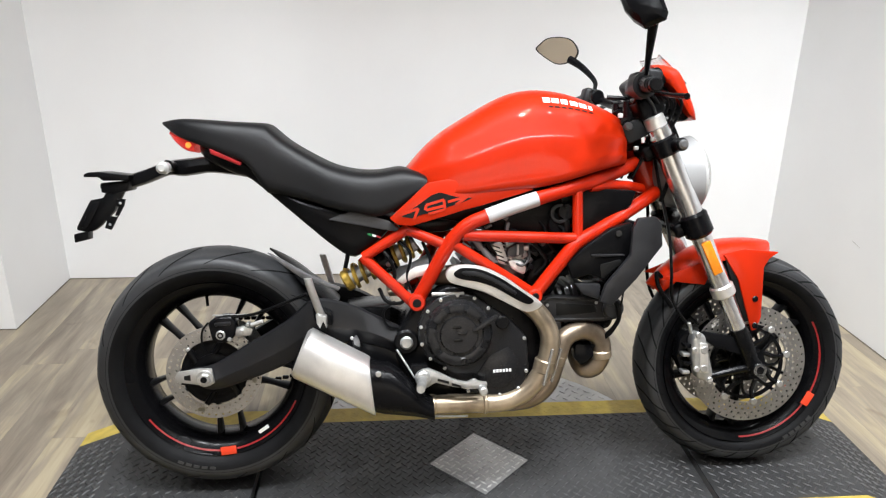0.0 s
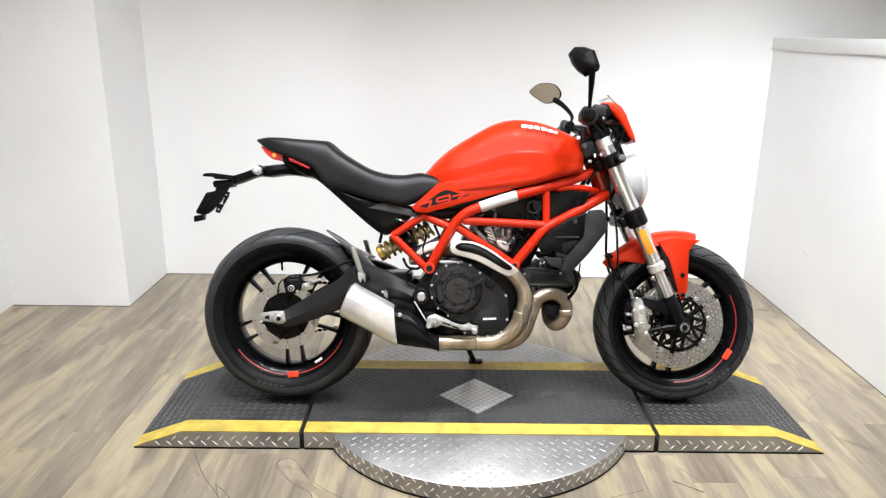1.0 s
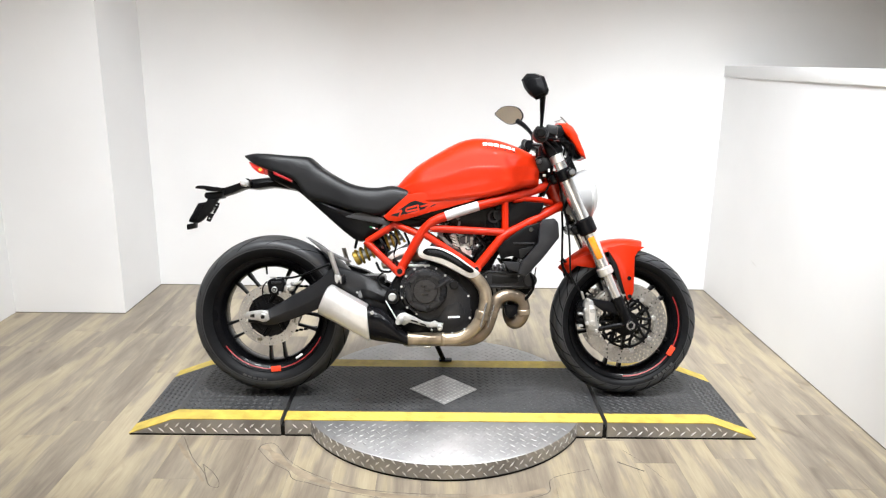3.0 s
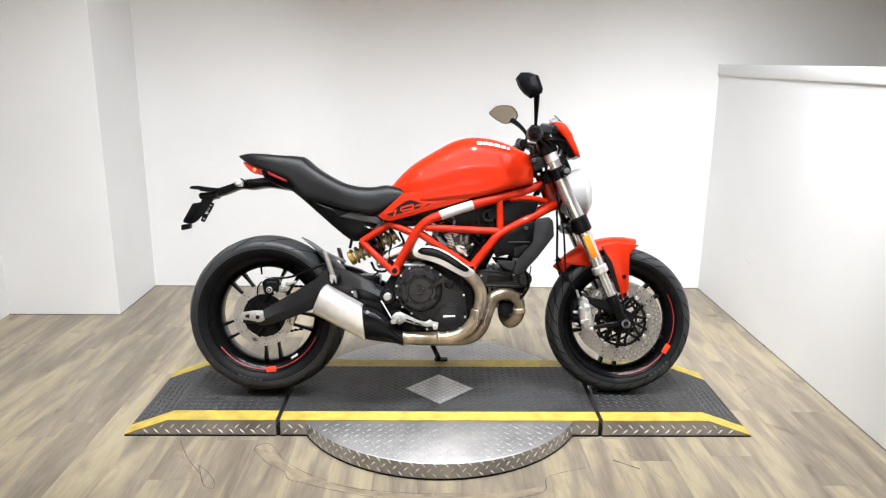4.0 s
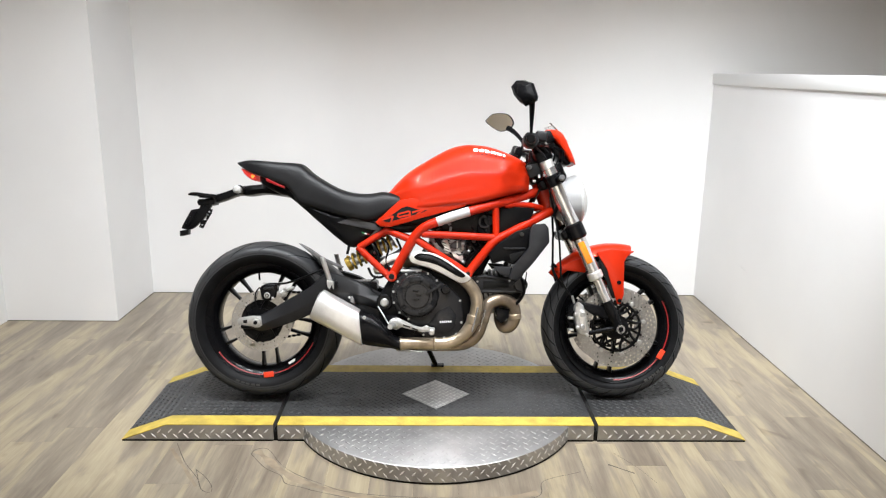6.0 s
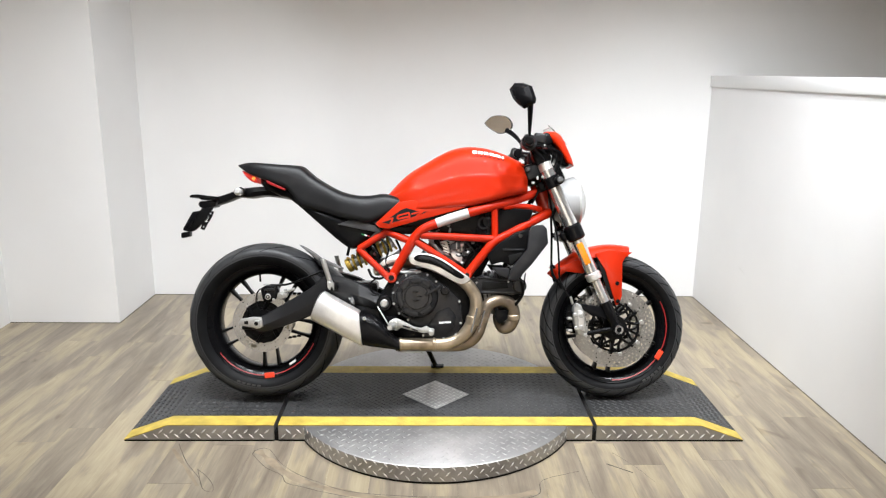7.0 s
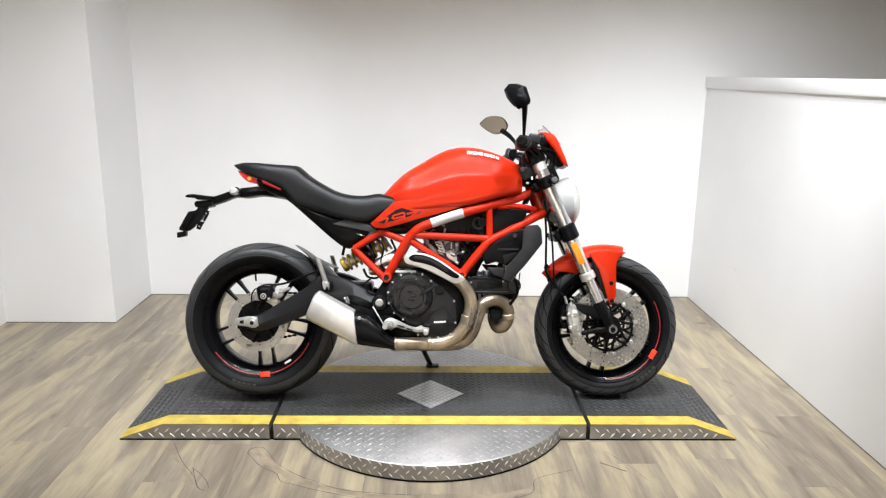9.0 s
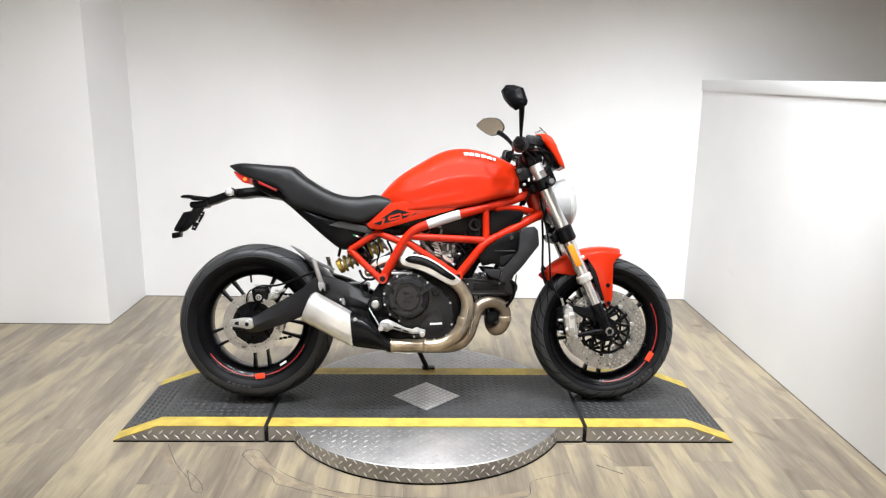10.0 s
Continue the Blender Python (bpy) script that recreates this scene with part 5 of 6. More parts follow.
for k in range(22):
    t = k / 21
    a = radians(141 - 63 * t)
    hw = 0.030 + 0.046 * min(1, t * 2.2) - 0.045 * max(0, (t - 0.8) / 0.2) ** 1.5
    r = 0.334 - 0.008 * t
    out = [(-1, -0.030), (-0.92, -0.008), (-0.6, 0.006), (0, 0.012), (0.6, 0.006), (0.92, -0.008), (1, -0.030), (0.96, -0.032), (0.86, -0.012), (0.55, 0.002), (0, 0.008), (-0.55, 0.002), (-0.86, -0.012), (-0.96, -0.032)]
    rows.append([(FH[0] + (r + d) * math.cos(a), y * hw, FH[1] + (r + d) * math.sin(a)) for y, d in out])
part("guard_arch", rings(rows), RED, guard, "", 50)
for s in (-1, 1):
    part("guard_side", slab([(1.345, 0.598), (1.40, 0.613), (1.452, 0.608), (1.498, 0.603), (1.472, 0.585), (1.458, 0.562), (1.457, 0.425), (1.445, 0.392), (1.432, 0.388), (1.412, 0.452), (1.388, 0.530)], s * 0.072, s * 0.080, 0.003), RED, guard)
    part("guard_side", slab([(1.178, 0.532), (1.245, 0.560), (1.300, 0.580), (1.312, 0.540), (1.302, 0.515), (1.24, 0.522)], s * 0.060, s * 0.068, 0.003), RED, guard)
    part("guard_slot", slab([(1.350, 0.592), (1.378, 0.594), (1.392, 0.540), (1.425, 0.415), (1.412, 0.412), (1.372, 0.520)], s * 0.070, s * 0.076, 0.002), BLKP, guard)
    for u, w in ((1.437, 0.477), (1.440, 0.404)):
        part("guard_bolt", rod((u, s * 0.078, w), (u, s * 0.0835, w), 0.0085, 14, 0.002), SATIN, guard)
part("guard_stay", tube([(1.188, -0.05, 0.535), (1.172, -0.055, 0.548), (1.178, -0.060, 0.510), (1.215, -0.062, 0.455)], 0.006, 8, 4), BLACK, guard)

# headlight, screen and cockpit
lamp = new("headlight")
lamp.parent = bike
tagged(lamp, "round silver headlight")
TIP = pose(0, 0, 0, 0, -5)


def turned(profile, c, seg=40):
    """Turns (ahead, radius) points round an axis that points ahead and a little down."""
    rows = [[(x, r * math.cos(a), r * math.sin(a)) for a in (2 * math.pi * k / seg for k in range(seg))] for x, r in profile]
    return moved(rings(rows), Matrix.Translation(c) @ TIP)


part("headlight_bowl", turned([(-0.085, 0.03), (-0.07, 0.06), (-0.03, 0.085), (0.02, 0.101), (0.034, 0.103), (0.036, 0.098)], (1.243, 0, 0.808)), HEADL, lamp, "pale silver headlight shell")
part("headlight_lens", turned([(0.030, 0.098), (0.045, 0.093), (0.062, 0.070), (0.072, 0.040), (0.075, 0.0005)], (1.243, 0, 0.808)), clear, lamp, "clear headlight lens")
screen = new("fly_screen")
screen.parent = bike
tagged(screen, "small red fly screen over the headlight")
FS = [(1.146, 0.066, 1.092, 1.072), (1.176, 0.090, 1.090, 1.044), (1.202, 0.096, 1.075, 1.012), (1.228, 0.092, 1.025, 0.970), (1.248, 0.080, 0.988, 0.956), (1.258, 0.064, 0.968, 0.952)]
part("screen_cowl", skin([sym(u, [(0, zt + 0.006), (hw * 0.6, zt + 0.002), (hw, zt - 0.012), (hw * 0.97, zb), (hw * 0.5, zb), (0, zb)]) for u, hw, zt, zb in FS], 3, 3), RED, screen, "glossy red cowl")
glass = bpy.data.materials.new("clear_screen")
glass.use_nodes = True
gb = glass.node_tree.nodes["Principled BSDF"]
gb.inputs["Transmission Weight"].default_value, gb.inputs["Roughness"].default_value, gb.inputs["IOR"].default_value = 1.0, 0.05, 1.2
rows = []
for t in (0, 0.33, 0.66, 1.0):
    u, w, hw = 1.235 - 0.065 * t, 1.040 + 0.075 * t, 0.095 - 0.025 * t * t
    rows.append([(u - 0.02 * (y / hw) ** 2 + d, y, w + d) for d, sg in ((0.0, 1), (0.003, -1)) for y in (sg * hw * q for q in (-1, -0.6, 0, 0.6, 1))])
pane = part("screen_pane", rings(rows), glass, screen, "clear plastic screen edge")
pane.visible_shadow = False
part("screen_bracket", slab([(1.150, 1.062), (1.215, 1.0), (1.245, 0.955), (1.225, 0.948), (1.165, 1.000)], -0.062, 0.062, 0.008), BLACK, screen)
cockpit = new("cockpit")
cockpit.parent = bike
tagged(cockpit, "black instrument unit, brackets and cables")
part("instrument", box((1.135, 0, 1.050), (0.075, 0.17, 0.050), 0.014, pose(0, 0, 0, 0, -35), 3), BLACK, cockpit)
part("lamp_bracket", box((1.195, 0, 0.925), (0.045, 0.10, 0.08), 0.012, TILTED), BLACK, cockpit)
part("clamp_cover", box((1.085, -0.055, 0.925), (0.060, 0.10, 0.055), 0.010, TILTED), GRIPM, cockpit)
part("ignition_lock", rod((1.095, 0, 0.930), (1.080, 0, 0.985), 0.026, 20, 0.004), SATIN, cockpit)
for k, (v, r) in enumerate(((-0.085, 0.0045), (-0.06, 0.006), (0.03, 0.006), (0.075, 0.005))):
    part("cable", tube([(1.060, v * 2.2, 1.02), (1.115, v * 1.6, 1.01), (1.150, v * 1.2, 0.965), (1.130, v, 0.89), (1.09, v * 0.8, 0.80)], r, 8, 6), BLACK, cockpit)
part("brake_hose", tube([(1.075, -0.20, 1.005), (1.125, -0.13, 0.97), (1.145, -0.07, 0.90), (1.165, -0.06, 0.80), (1.190, -0.085, 0.66), (1.195, -0.10, 0.56), (1.205, -0.09, 0.48), (1.255, -0.095, 0.40)], 0.0042, 8, 6), BLACK, cockpit, "black brake hose")
part("brake_hose", tube([(1.10, 0.14, 0.98), (1.175, 0.10, 0.90), (1.195, 0.09, 0.70), (1.20, 0.085, 0.50), (1.255, 0.095, 0.40)], 0.0048, 8, 6), BLACK, cockpit)
part("wire_loom", tube([(1.17, -0.05, 0.93), (1.20, -0.06, 0.88), (1.19, -0.07, 0.80), (1.17, -0.07, 0.74)], 0.006, 8, 5), BLACK, cockpit)
for s in (-1, 1):
    stem = part("front_signal", rod((1.178, s * 0.12, 0.886), (1.184, s * 0.172, 0.889), 0.0165, 18, 0.004), BLACK, lamp)
    part("signal_lens", rod((1.184, s * 0.168, 0.889), (1.185, s * 0.180, 0.889), 0.0125, 20, 0.005), SMOKED, stem, "smoked turn signal lens")
part("loom_cover", skin([[(u + r * math.cos(a), v, w + r * math.sin(a)) for a in (2 * math.pi * k / 8 for k in range(8))] for u, v, w, r in ((1.075, -0.100, 0.925, 0.030), (1.085, -0.06, 0.920, 0.042), (1.095, 0.0, 0.915, 0.045), (1.085, 0.06, 0.920, 0.042))], 2, 3), BLACK, cockpit)
part("loom_cover", box((1.120, -0.06, 0.985), (0.070, 0.12, 0.055), 0.012, TILTED, 3), BLACK, cockpit)
for u, v, w, r in ((1.118, -0.10, 1.005, 0.004), (1.135, -0.095, 0.985, 0.006), (1.150, -0.09, 0.965, 0.004), (1.160, -0.085, 0.990, 0.005), (1.175, -0.085, 0.955, 0.004), (1.130, -0.115, 1.030, 0.004)):
    part("cable_clip", box((u, v, w), (r * 2.4, 0.010, r * 1.6), 0.001, pose(0, 0, 0, 0, 40)), CASTA if r < 0.005 else DUCT, cockpit)
for k in range(5):
    u = 1.115 + 0.018 * k
    part("cable", tube([(u - 0.03, -0.13, 1.015), (u + 0.01, -0.115, 1.000), (u + 0.012, -0.10, 0.965), (u - 0.01, -0.08, 0.915)], 0.0038, 8, 5), BLACK, cockpit)
part("lock_barrel", rod((1.064, -0.098, 0.935), (1.066, -0.116, 0.935), 0.0100, 14, 0.003), FIN, cockpit)
part("connector", box((1.045, -0.105, 0.962), (0.012, 0.010, 0.012), 0.002), WHITEP, cockpit)
part("connector", box((1.122, -0.128, 0.902), (0.010, 0.008, 0.010), 0.002), CASTA, cockpit)
part("connector", box((1.086, -0.110, 0.880), (0.012, 0.010, 0.010), 0.002), CASTA, cockpit)
part("connector", box((1.105, -0.105, 0.900), (0.008, 0.008, 0.014), 0.002), WHITEP, cockpit)

bars = new("handlebar")
bars.parent = bike
tagged(bars, "black tapered handlebar with grips, levers and switches")
part("bar_tube", tube([(1.025, -0.36, 1.018), (1.055, -0.22, 1.030), (1.088, -0.10, 1.000), (1.090, 0.0, 0.994), (1.088, 0.10, 1.000), (1.055, 0.22, 1.030), (1.025, 0.36, 1.018)], 0.012, 14, 6), SATIN, bars)
for s in (-1, 1):
    part("grip", rod((1.032, s * 0.375, 1.015), (1.056, s * 0.245, 1.026), 0.0175, 18, 0.003), RUBBER, bars, "black rubber grip")
    part("bar_end", rod((1.030, s * 0.392, 1.014), (1.032, s * 0.374, 1.015), 0.015, 16, 0.003), SATIN, bars)
    part("switchgear", box((1.052, s * 0.215, 1.028), (0.046, 0.055, 0.052), 0.009, pose(0, 0, 0, 0, 15), 3), GRIPM, bars)
    part("lever_mount", rod((1.056, s * 0.180, 1.030), (1.060, s * 0.150, 1.026), 0.021, 16, 0.004), SATIN, bars)
    part("hand_lever", tube([(1.075, s * 0.165, 1.020), (1.105, s * 0.205, 1.010), (1.100, s * 0.30, 0.998), (1.105, s * 0.375, 0.990)], [0.009, 0.007, 0.006, 0.0075], 10, 4), SATIN, bars, "black hand lever")
    part("riser", rod((1.092, s * 0.045, 0.945), (1.090, s * 0.045, 1.004), 0.021, 16, 0.004), SATIN, bars)
part("fluid_reservoir", box((1.105, -0.150, 1.052), (0.045, 0.040, 0.038), 0.007, pose(0, 0, 0, 0, 8), 3), GRIPM, bars, "black brake fluid reservoir")
part("throttle_housing", rod((1.048, -0.225, 1.022), (1.052, -0.265, 1.024), 0.030, 20, 0.006), GRIPM, bars)

# mirrors
MIRROR = bpy.data.materials.new("mirror_glass")
MIRROR.use_nodes = True
mb = MIRROR.node_tree.nodes["Principled BSDF"]
# warm tint in the glass colour makes its reflection tan
mb.inputs["Base Color"].default_value, mb.inputs["Metallic"].default_value, mb.inputs["Roughness"].default_value = (0.92, 0.86, 0.78, 1), 1.0, 0.03
ANGULAR = [(0.063, -0.010), (0.060, 0.021), (0.033, 0.038), (-0.003, 0.048), (-0.049, 0.022), (-0.056, 0.008), (-0.032, -0.032), (-0.002, -0.034), (0.030, -0.028)]
OVAL = [(-0.067, 0.005), (-0.055, 0.022), (-0.032, 0.038), (0.005, 0.041), (0.040, 0.033), (0.060, 0.012), (0.066, -0.010), (0.050, -0.032), (0.006, -0.043), (-0.030, -0.026)]
for s in (-1, 1):
    mir = new("wing_mirror")
    mir.parent = bike
    tagged(mir, "black rear-view mirror on a thin stalk")
    face = Matrix.Translation((1.018, -0.335, 1.180) if s < 0 else (0.992, 0.380, 1.186)) @ (pose(0, 0, 0, 6, -38, 142) if s < 0 else pose(0, 0, 0, 4, 0, -20))
    rim = ANGULAR if s < 0 else [(p.x, p.y) for p in spline([(x, z, 0) for x, z in OVAL], 3, True)]
    rows = []
    for d, q in ((0.0, 1.0), (0.006, 1.02), (0.020, 0.90), (0.032, 0.55), (0.035, 0.20)):
        rows.append([(x * q + 0.010 * (1 - q), d, z * q) for x, z in rim])
    part("mirror_shell", moved(rings(rows), face), SATIN, mir, "black mirror shell", 25)
    oval = [(x * 0.94, z * 0.94) for x, z in rim]
    part("mirror_glass", moved(rings([[(x, -0.0005, z) for x, z in oval], [(x, -0.002, z) for x, z in oval]]), face), MIRROR, mir, "mirror glass")
    foot = (1.048, s * 0.275, 1.045)
    if s < 0:
        pts = [foot, (1.0475, -0.288, 1.085), (1.046, -0.308, 1.130), (1.043, -0.328, 1.168)]
    else:
        pts = [(1.085, 0.275, 1.055), (1.088, 0.29, 1.085), (1.060, 0.335, 1.130), (1.030, 0.370, 1.158)]
    part("mirror_stalk", tube(pts, [0.0055, 0.0075, 0.0105, 0.0125], 10, 4), SATIN, mir)

# rear brake, chain and small fittings
rbrake = new("rear_brake")
rbrake.parent = bike
tagged(rbrake, "black rear brake caliper with hose")
part("caliper_body", slab([(0.001, 0.450), (0.012, 0.460), (0.029, 0.467), (0.060, 0.467), (0.072, 0.450), (0.066, 0.415), (0.052, 0.401), (0.030, 0.396), (0.010, 0.405)], -0.118, -0.070, 0.007, 3), SATIN, rbrake)
part("caliper_emblem", rod((0.032, -0.116, 0.420), (0.032, -0.121, 0.420), 0.0120, 20, 0.002), CASTA, rbrake)
part("caliper_emblem_ring", lathe([(0.004, 0.0), (0.008, 0.0), (0.008, 0.001), (0.004, 0.001)], 0.032, 0.420, 20, True, -0.1222), BLKP, rbrake)
part("caliper_bridge", slab([(0.018, 0.452), (0.058, 0.455), (0.058, 0.446), (0.020, 0.443)], -0.122, -0.112, 0.002), GRIPM, rbrake)
part("caliper_bracket", slab([(0.060, 0.432), (0.086, 0.440), (0.112, 0.432), (0.104, 0.415), (0.070, 0.410)], -0.108, -0.092, 0.003), CASTA, rbrake, "cast silver caliper bracket")
for u, w in ((0.083, 0.428), (0.100, 0.446), (0.054, 0.409)):
    part("caliper_bolt", rod((u, -0.100, w), (u, -0.122, w), 0.0055, 10, 0.001), CASTA, rbrake)
part("line_guide", tube([(0.012, -0.105, 0.468), (0.055, -0.108, 0.4685), (0.101, -0.110, 0.470)], 0.0022, 7, 3), CASTA, rbrake, "thin steel line guide")
part("brake_line", tube([(0.040, -0.112, 0.466), (0.101, -0.112, 0.468), (0.161, -0.120, 0.487), (0.25, -0.13, 0.524)], 0.0042, 8, 5), BLACK, rbrake)
part("sensor_wire", tube([(0.002, -0.115, 0.452), (-0.014, -0.112, 0.430), (-0.016, -0.110, 0.395), (-0.004, -0.110, 0.365)], 0.0028, 7, 4), BLACK, rbrake)
part("wheel_sensor", rod((0.106, -0.110, 0.442), (0.138, -0.112, 0.452), 0.006, 10, 0.002), CASTA, rbrake)
chain = new("drive_chain")
chain.parent = bike
tagged(chain, "steel drive chain round the rear sprocket")
for k in range(26):
    u = 0.0 + 0.02 * k
    for w in (0.418 - 0.02 * k * 0.01, 0.215 + 0.02 * k * 0.18):
        part("chain_link", box((u, 0.085, w), (0.018, 0.012, 0.010), 0.003), SATIN, chain)

# markings as plain shapes
TANK_SECS = secs_tank


def on_tank(i, j, lift):
    """A point of the tank's skin between sections i and ring points j, lifted off it."""
    def mix(p, t):
        a, b, c, d = p
        return 0.5 * (2 * b + (c - a) * t + (2 * a - 5 * b + 4 * c - d) * t * t + (3 * b - a - 3 * c + d) * t ** 3)

    def at(x, y):
        k, m = int(x), int(y)
        rows = [mix([Vector(TANK_SECS[k + q][m + r]) for r in (-1, 0, 1, 2)], y - m) for q in (-1, 0, 1, 2)]
        return mix(rows, x - k)
    p = at(i, j)
    n = (at(i + 0.02, j) - p).cross(at(i, j + 0.02) - p).normalized()
    return p + n * (lift if n.y * p.y > 0 else -lift)


for k in range(6):
    i0, i1 = 5.98 + 0.33 * k, 5.98 + 0.33 * k + (0.265, 0.26, 0.245, 0.27, 0.25, 0.12)[k]
    j0, j1 = 2.28 + 0.01 * k, 2.64 + 0.01 * k
    cell = [(i0, j0), ((i0 + i1) / 2, j0), (i1, j0), (i1, (j0 + j1) / 2), (i1, j1), ((i0 + i1) / 2, j1), (i0, j1), (i0, (j0 + j1) / 2)]
    part("tank_lettering", rings([[on_tank(i, j, q) for i, j in cell] for q in (0.0002, 0.0012)]), WHITEP, tank, "white block lettering shapes" if k == 0 else "")
for k in range(7):
    i0 = 6.15 + 0.24 * k
    cell = [(i0, 2.86), (i0 + 0.17, 2.86), (i0 + 0.17, 2.95), (i0, 2.95)]
    part("tank_subline", rings([[on_tank(i, j, q) for i, j in cell] for q in (0.0003, 0.0011)]), BLKP, tank, "small dark lettering bars" if k == 0 else "")


def strokes(path, v0, v1, half):
    """Flat strips along a path in (u, w)."""
    out = []
    for (a, b), (c, d) in zip(path, path[1:]):
        n = math.hypot(c - a, d - b)
        x, z = -(d - b) / n * half, (c - a) / n * half
        out.append(slab([(a + x, b + z), (c + x, d + z), (c - x, d - z), (a - x, b - z)], v0, v1, 0.0))
        v0, v1 = v0 * 1.0006, v1 * 1.0006
    return joined(*out)


for s in (-1, 1):
    graphic = part("cover_graphic", slab([(0.4876, 0.7162), (0.5100, 0.7316), (0.5408, 0.7526), (0.5618, 0.7680), (0.5828, 0.7750), (0.6220, 0.7638), (0.6640, 0.7610), (0.6430, 0.7512), (0.6024, 0.7386), (0.5940, 0.7316), (0.5310, 0.7190), (0.5212, 0.7106)], s * 0.1528, s * 0.1540, 0.0), BLKP, bike, "black angular graphic with red strokes")
    for path in ([(0.4862, 0.7204), (0.5296, 0.7358), (0.5184, 0.7078)],
                 [(0.5464, 0.7316), (0.5492, 0.7442), (0.5926, 0.7568), (0.5954, 0.7330)],
                 [(0.5492, 0.7316), (0.5912, 0.7414)],
                 [(0.5548, 0.7218), (0.5954, 0.7330)],
                 [(0.6024, 0.7512), (0.6528, 0.7652), (0.6220, 0.7442)]):
        part("graphic_stroke", strokes(path, s * 0.1538, s * 0.1548, 0.0032), RED, graphic)


# ---- floor of vinyl planks ----
def plank_material():
    m = bpy.data.materials.new("vinyl_plank")
    m.use_nodes = True
    nt = m.node_tree
    b = nt.nodes["Principled BSDF"]
    info = nt.nodes.new("ShaderNodeObjectInfo")
    tc = nt.nodes.new("ShaderNodeTexCoord")
    shift = nt.nodes.new("ShaderNodeVectorMath")
    shift.operation = "SCALE"
    shift.inputs[0].default_value = (7.3, 31.7, 3.1)
    nt.links.new(info.outputs["Random"], shift.inputs["Scale"])
    add = nt.nodes.new("ShaderNodeVectorMath")
    nt.links.new(tc.outputs["Object"], add.inputs[0])
    nt.links.new(shift.outputs[0], add.inputs[1])

    def grain(sx, sy, detail, rough):
        mp = nt.nodes.new("ShaderNodeMapping")
        mp.inputs["Scale"].default_value = (sx, sy, 1)
        nt.links.new(add.outputs[0], mp.inputs[0])
        n = nt.nodes.new("ShaderNodeTexNoise")
        n.inputs["Scale"].default_value, n.inputs["Detail"].default_value, n.inputs["Roughness"].default_value = 1.0, detail, rough
        n.inputs["Distortion"].default_value = 0.6
        nt.links.new(mp.outputs[0], n.inputs["Vector"])
        return n

    streak, fine, fleck, knot = grain(11, 1.7, 4, 0.55), grain(120, 5, 4, 0.6), grain(34, 4.5, 5, 0.6), grain(9, 5, 2, 0.5)

    def math_node(kind, a, b):
        n = nt.nodes.new("ShaderNodeMath")
        n.operation = kind
        for k, x in enumerate((a, b)):
            if isinstance(x, (int, float)):
                n.inputs[k].default_value = x
            else:
                nt.links.new(x, n.inputs[k])
        return n.outputs[0]

    def ramp(value, stops):
        r = nt.nodes.new("ShaderNodeValToRGB")
        e = r.color_ramp.elements
        e[0].position, e[0].color = stops[0]
        e[1].position, e[1].color = stops[-1]
        for p, c in stops[1:-1]:
            e.new(p).color = c
        nt.links.new(value, r.inputs[0])
        return r.outputs[0]

    def blend(kind, factor, a, b):
        n = nt.nodes.new("ShaderNodeMix")
        n.data_type, n.blend_type = "RGBA", kind
        n.inputs["Factor"].default_value = factor
        nt.links.new(a, n.inputs["A"])
        nt.links.new(b, n.inputs["B"])
        return n.outputs["Result"]

    # grey and straw-coloured streaks with a tone of its own for each plank
    own = math_node("MULTIPLY", math_node("SUBTRACT", info.outputs["Random"], 0.5), 0.085)
    value = math_node("ADD", math_node("ADD", math_node("MULTIPLY", streak.outputs[0], 0.78), math_node("MULTIPLY", fleck.outputs[0], 0.22)), own)
    tone = ramp(value, [(0.27, (0.140, 0.112, 0.083, 1)), (0.42, (0.225, 0.187, 0.142, 1)), (0.49, (0.272, 0.228, 0.170, 1)), (0.555, (0.345, 0.287, 0.193, 1)), (0.70, (0.420, 0.355, 0.240, 1))])
    lines = ramp(fine.outputs[0], [(0.35, (0.55, 0.52, 0.48, 1)), (0.60, (1, 1, 1, 1))])
    spots = ramp(knot.outputs[0], [(0.22, (0.45, 0.38, 0.32, 1)), (0.34, (1, 1, 1, 1))])
    nt.links.new(blend("MULTIPLY", 0.8, blend("MULTIPLY", 0.30, tone, lines), spots), b.inputs["Base Color"])
    b.inputs["Roughness"].default_value = 0.34
    bp = nt.nodes.new("ShaderNodeBump")
    bp.inputs["Strength"].default_value, bp.inputs["Distance"].default_value = 0.15, 0.001
    nt.links.new(fine.outputs[0], bp.inputs["Height"])
    nt.links.new(bp.outputs[0], b.inputs["Normal"])
    return m


PLANK = plank_material()
SEAM = mat("floor_seam", (0.12, 0.095, 0.065), 0.8)
floor = part("floor", sheet(X_LEFT - 0.12, 3.72, Y_FRONT - 0.12, Y_BACK + 0.12, -0.06, -0.0025), SEAM)
tagged(floor, "light brown wood-look vinyl plank floor", "floor", kind="structure")
P_W, P_L = 0.152, 1.05
plank_mesh = part("plank", box((0, 0, -0.00125), (P_W - 0.0005, P_L - 0.0005, 0.0024), 0.0), PLANK, floor)
first = True
rng = random.Random(5)
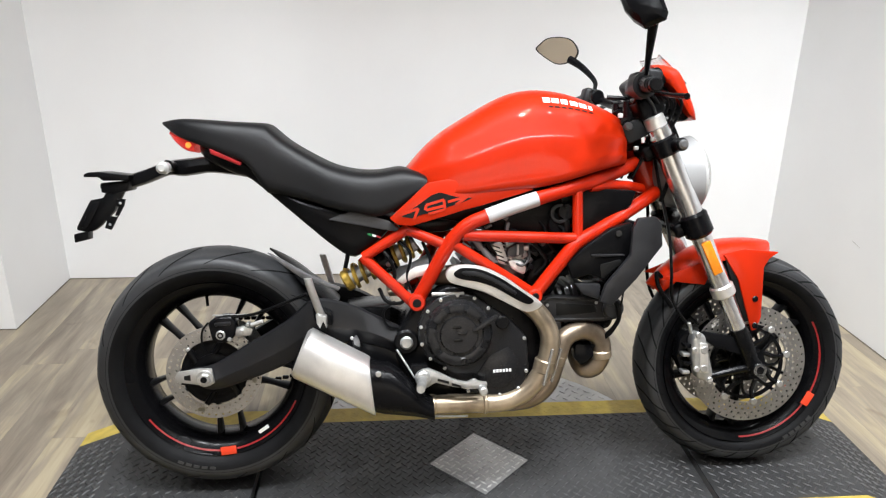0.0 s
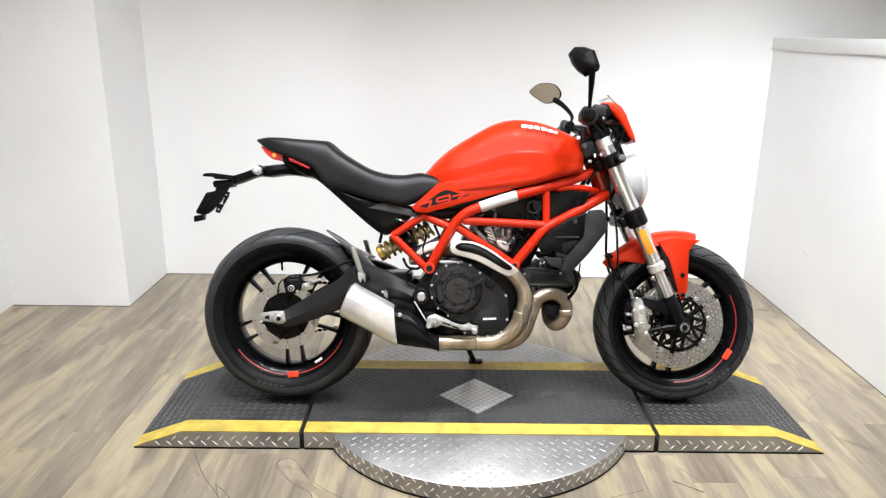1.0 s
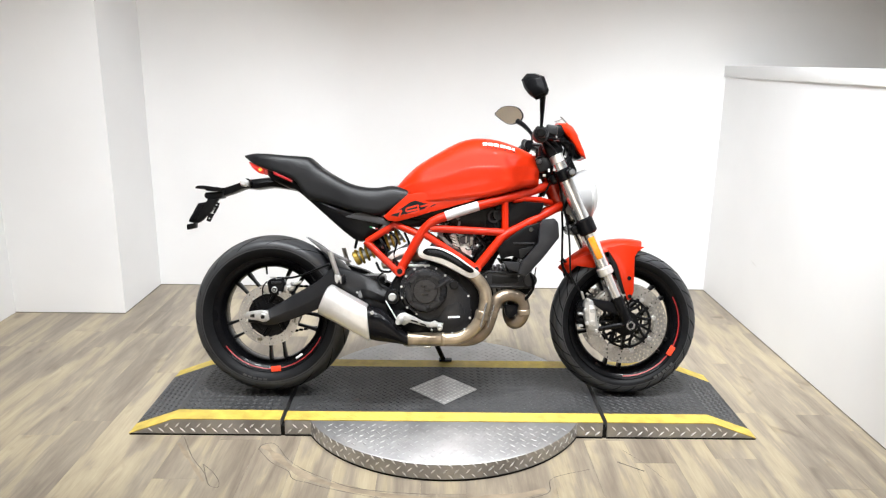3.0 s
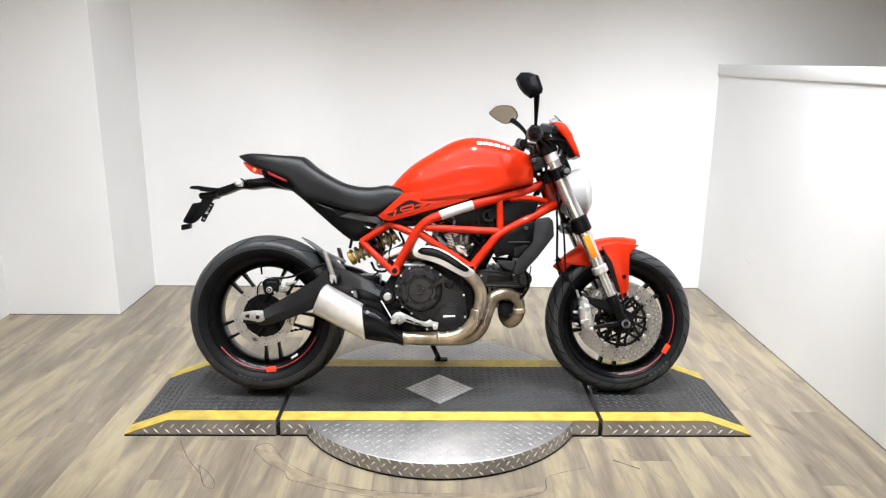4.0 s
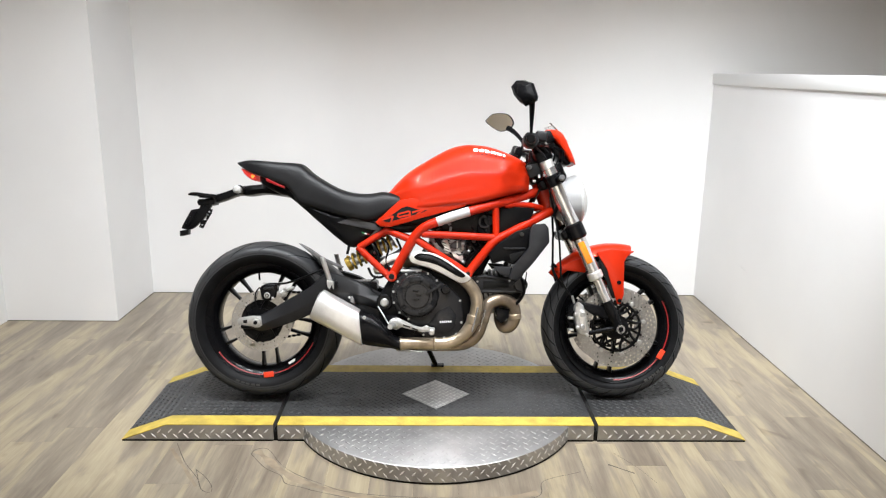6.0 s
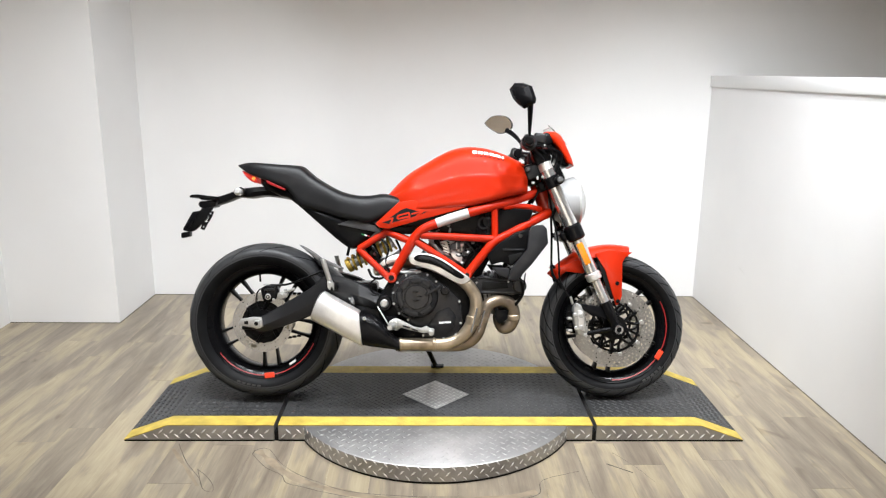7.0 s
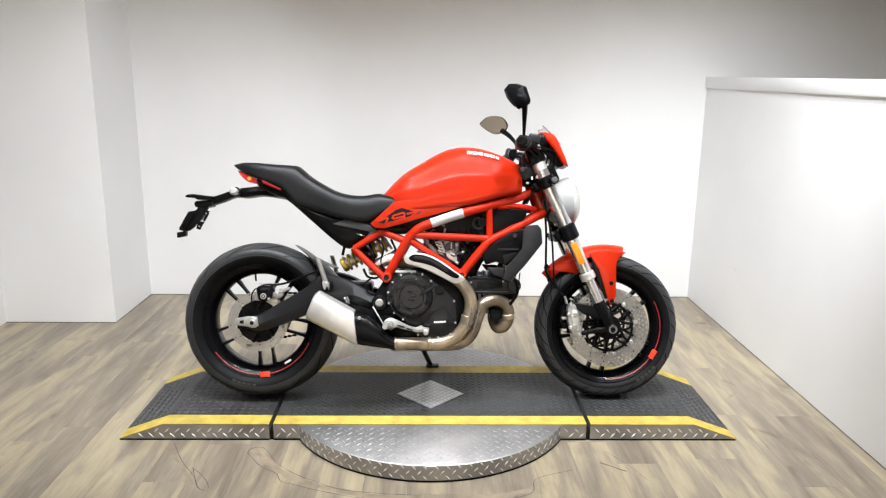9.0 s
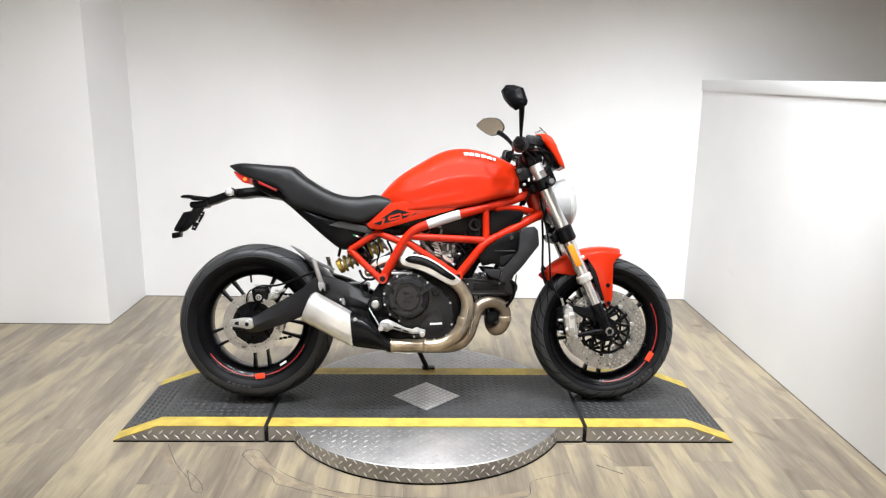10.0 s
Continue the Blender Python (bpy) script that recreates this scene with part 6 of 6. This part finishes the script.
for i in range(math.ceil((3.6 - X_LEFT) / P_W)):
    shift = rng.random() * P_L
    for j in range(math.ceil((Y_BACK - Y_FRONT) / P_L) + 1):
        x, y = X_LEFT + P_W * (i + 0.5), Y_FRONT - P_L / 2 + shift + P_L * j
        y0, y1 = max(y - P_L / 2, Y_FRONT), min(y + P_L / 2, Y_BACK + 0.1)
        if y1 - y0 < 0.02:
            continue
        ob = plank_mesh if first else new("plank", plank_mesh.data)
        first = False
        ob.parent = floor
        ob.location, ob.scale = (x, (y0 + y1) / 2, 0), (1, (y1 - y0) / P_L, 1)


# scuffed circle and cracks round the turntable
SCUFF = mat("floor_scuff", (0.10, 0.085, 0.065), 0.7, var=0.3, scale=30)


def scuff(points, width, material=None, lift=0.0004):
    pts = spline(points, 6)
    verts, faces = [], []
    for k, p in enumerate(pts):
        d = (pts[min(k + 1, len(pts) - 1)] - pts[max(k - 1, 0)]).normalized()
        n = Vector((-d.y, d.x, 0)) * width * (0.5 + 0.5 * noise.noise(p * 14))
        verts += [p + n + Vector((0, 0, lift)), p - n + Vector((0, 0, lift))]
    for k in range(len(pts) - 1):
        faces.append((2 * k, 2 * k + 1, 2 * k + 3, 2 * k + 2))
    part("scuff_mark", (verts, faces), material or SCUFF, floor)


WORN = mat("worn_floor", (0.27, 0.215, 0.15), 0.6, var=0.25, scale=18)
scuff([(-0.665, -0.345, 0), (-0.61, -0.41, 0), (-0.55, -0.48, 0), (-0.47, -0.55, 0), (-0.36, -0.605, 0), (-0.20, -0.655, 0), (0.0, -0.68, 0), (0.20, -0.665, 0), (0.34, -0.62, 0)], 0.026, WORN, 0.0002)
scuff([(-0.679, -0.371, 0), (-0.672, -0.340, 0), (-0.640, -0.328, 0), (-0.611, -0.353, 0), (-0.56, -0.436, 0), (-0.491, -0.507, 0), (-0.399, -0.566, 0), (-0.320, -0.610, 0), (-0.21, -0.635, 0), (-0.05, -0.652, 0)], 0.0026)
scuff([(-0.679, -0.371, 0), (-0.611, -0.463, 0), (-0.544, -0.515, 0), (-0.517, -0.565, 0), (-0.458, -0.590, 0), (-0.382, -0.622, 0), (-0.20, -0.675, 0), (0.02, -0.70, 0), (0.20, -0.685, 0), (0.34, -0.64, 0), (0.37, -0.55, 0), (0.51, -0.49, 0)], 0.0024)
scuff([(-0.975, -0.293, 0), (-0.903, -0.427, 0), (-0.828, -0.531, 0), (-0.792, -0.604, 0)], 0.0024)
scuff([(-0.985, -0.330, 0), (-0.890, -0.470, 0), (-0.815, -0.585, 0)], 0.012, WORN, 0.0002)
scuff([(-0.849, -0.476, 0), (-0.803, -0.523, 0), (-0.764, -0.581, 0), (-0.757, -0.620, 0), (-0.795, -0.597, 0), (-0.845, -0.482, 0)], 0.0028)
scuff([(0.62, -0.44, 0), (0.70, -0.50, 0)], 0.006)
scuff([(0.66, -0.36, 0), (0.72, -0.46, 0), (0.76, -0.56, 0)], 0.0016)
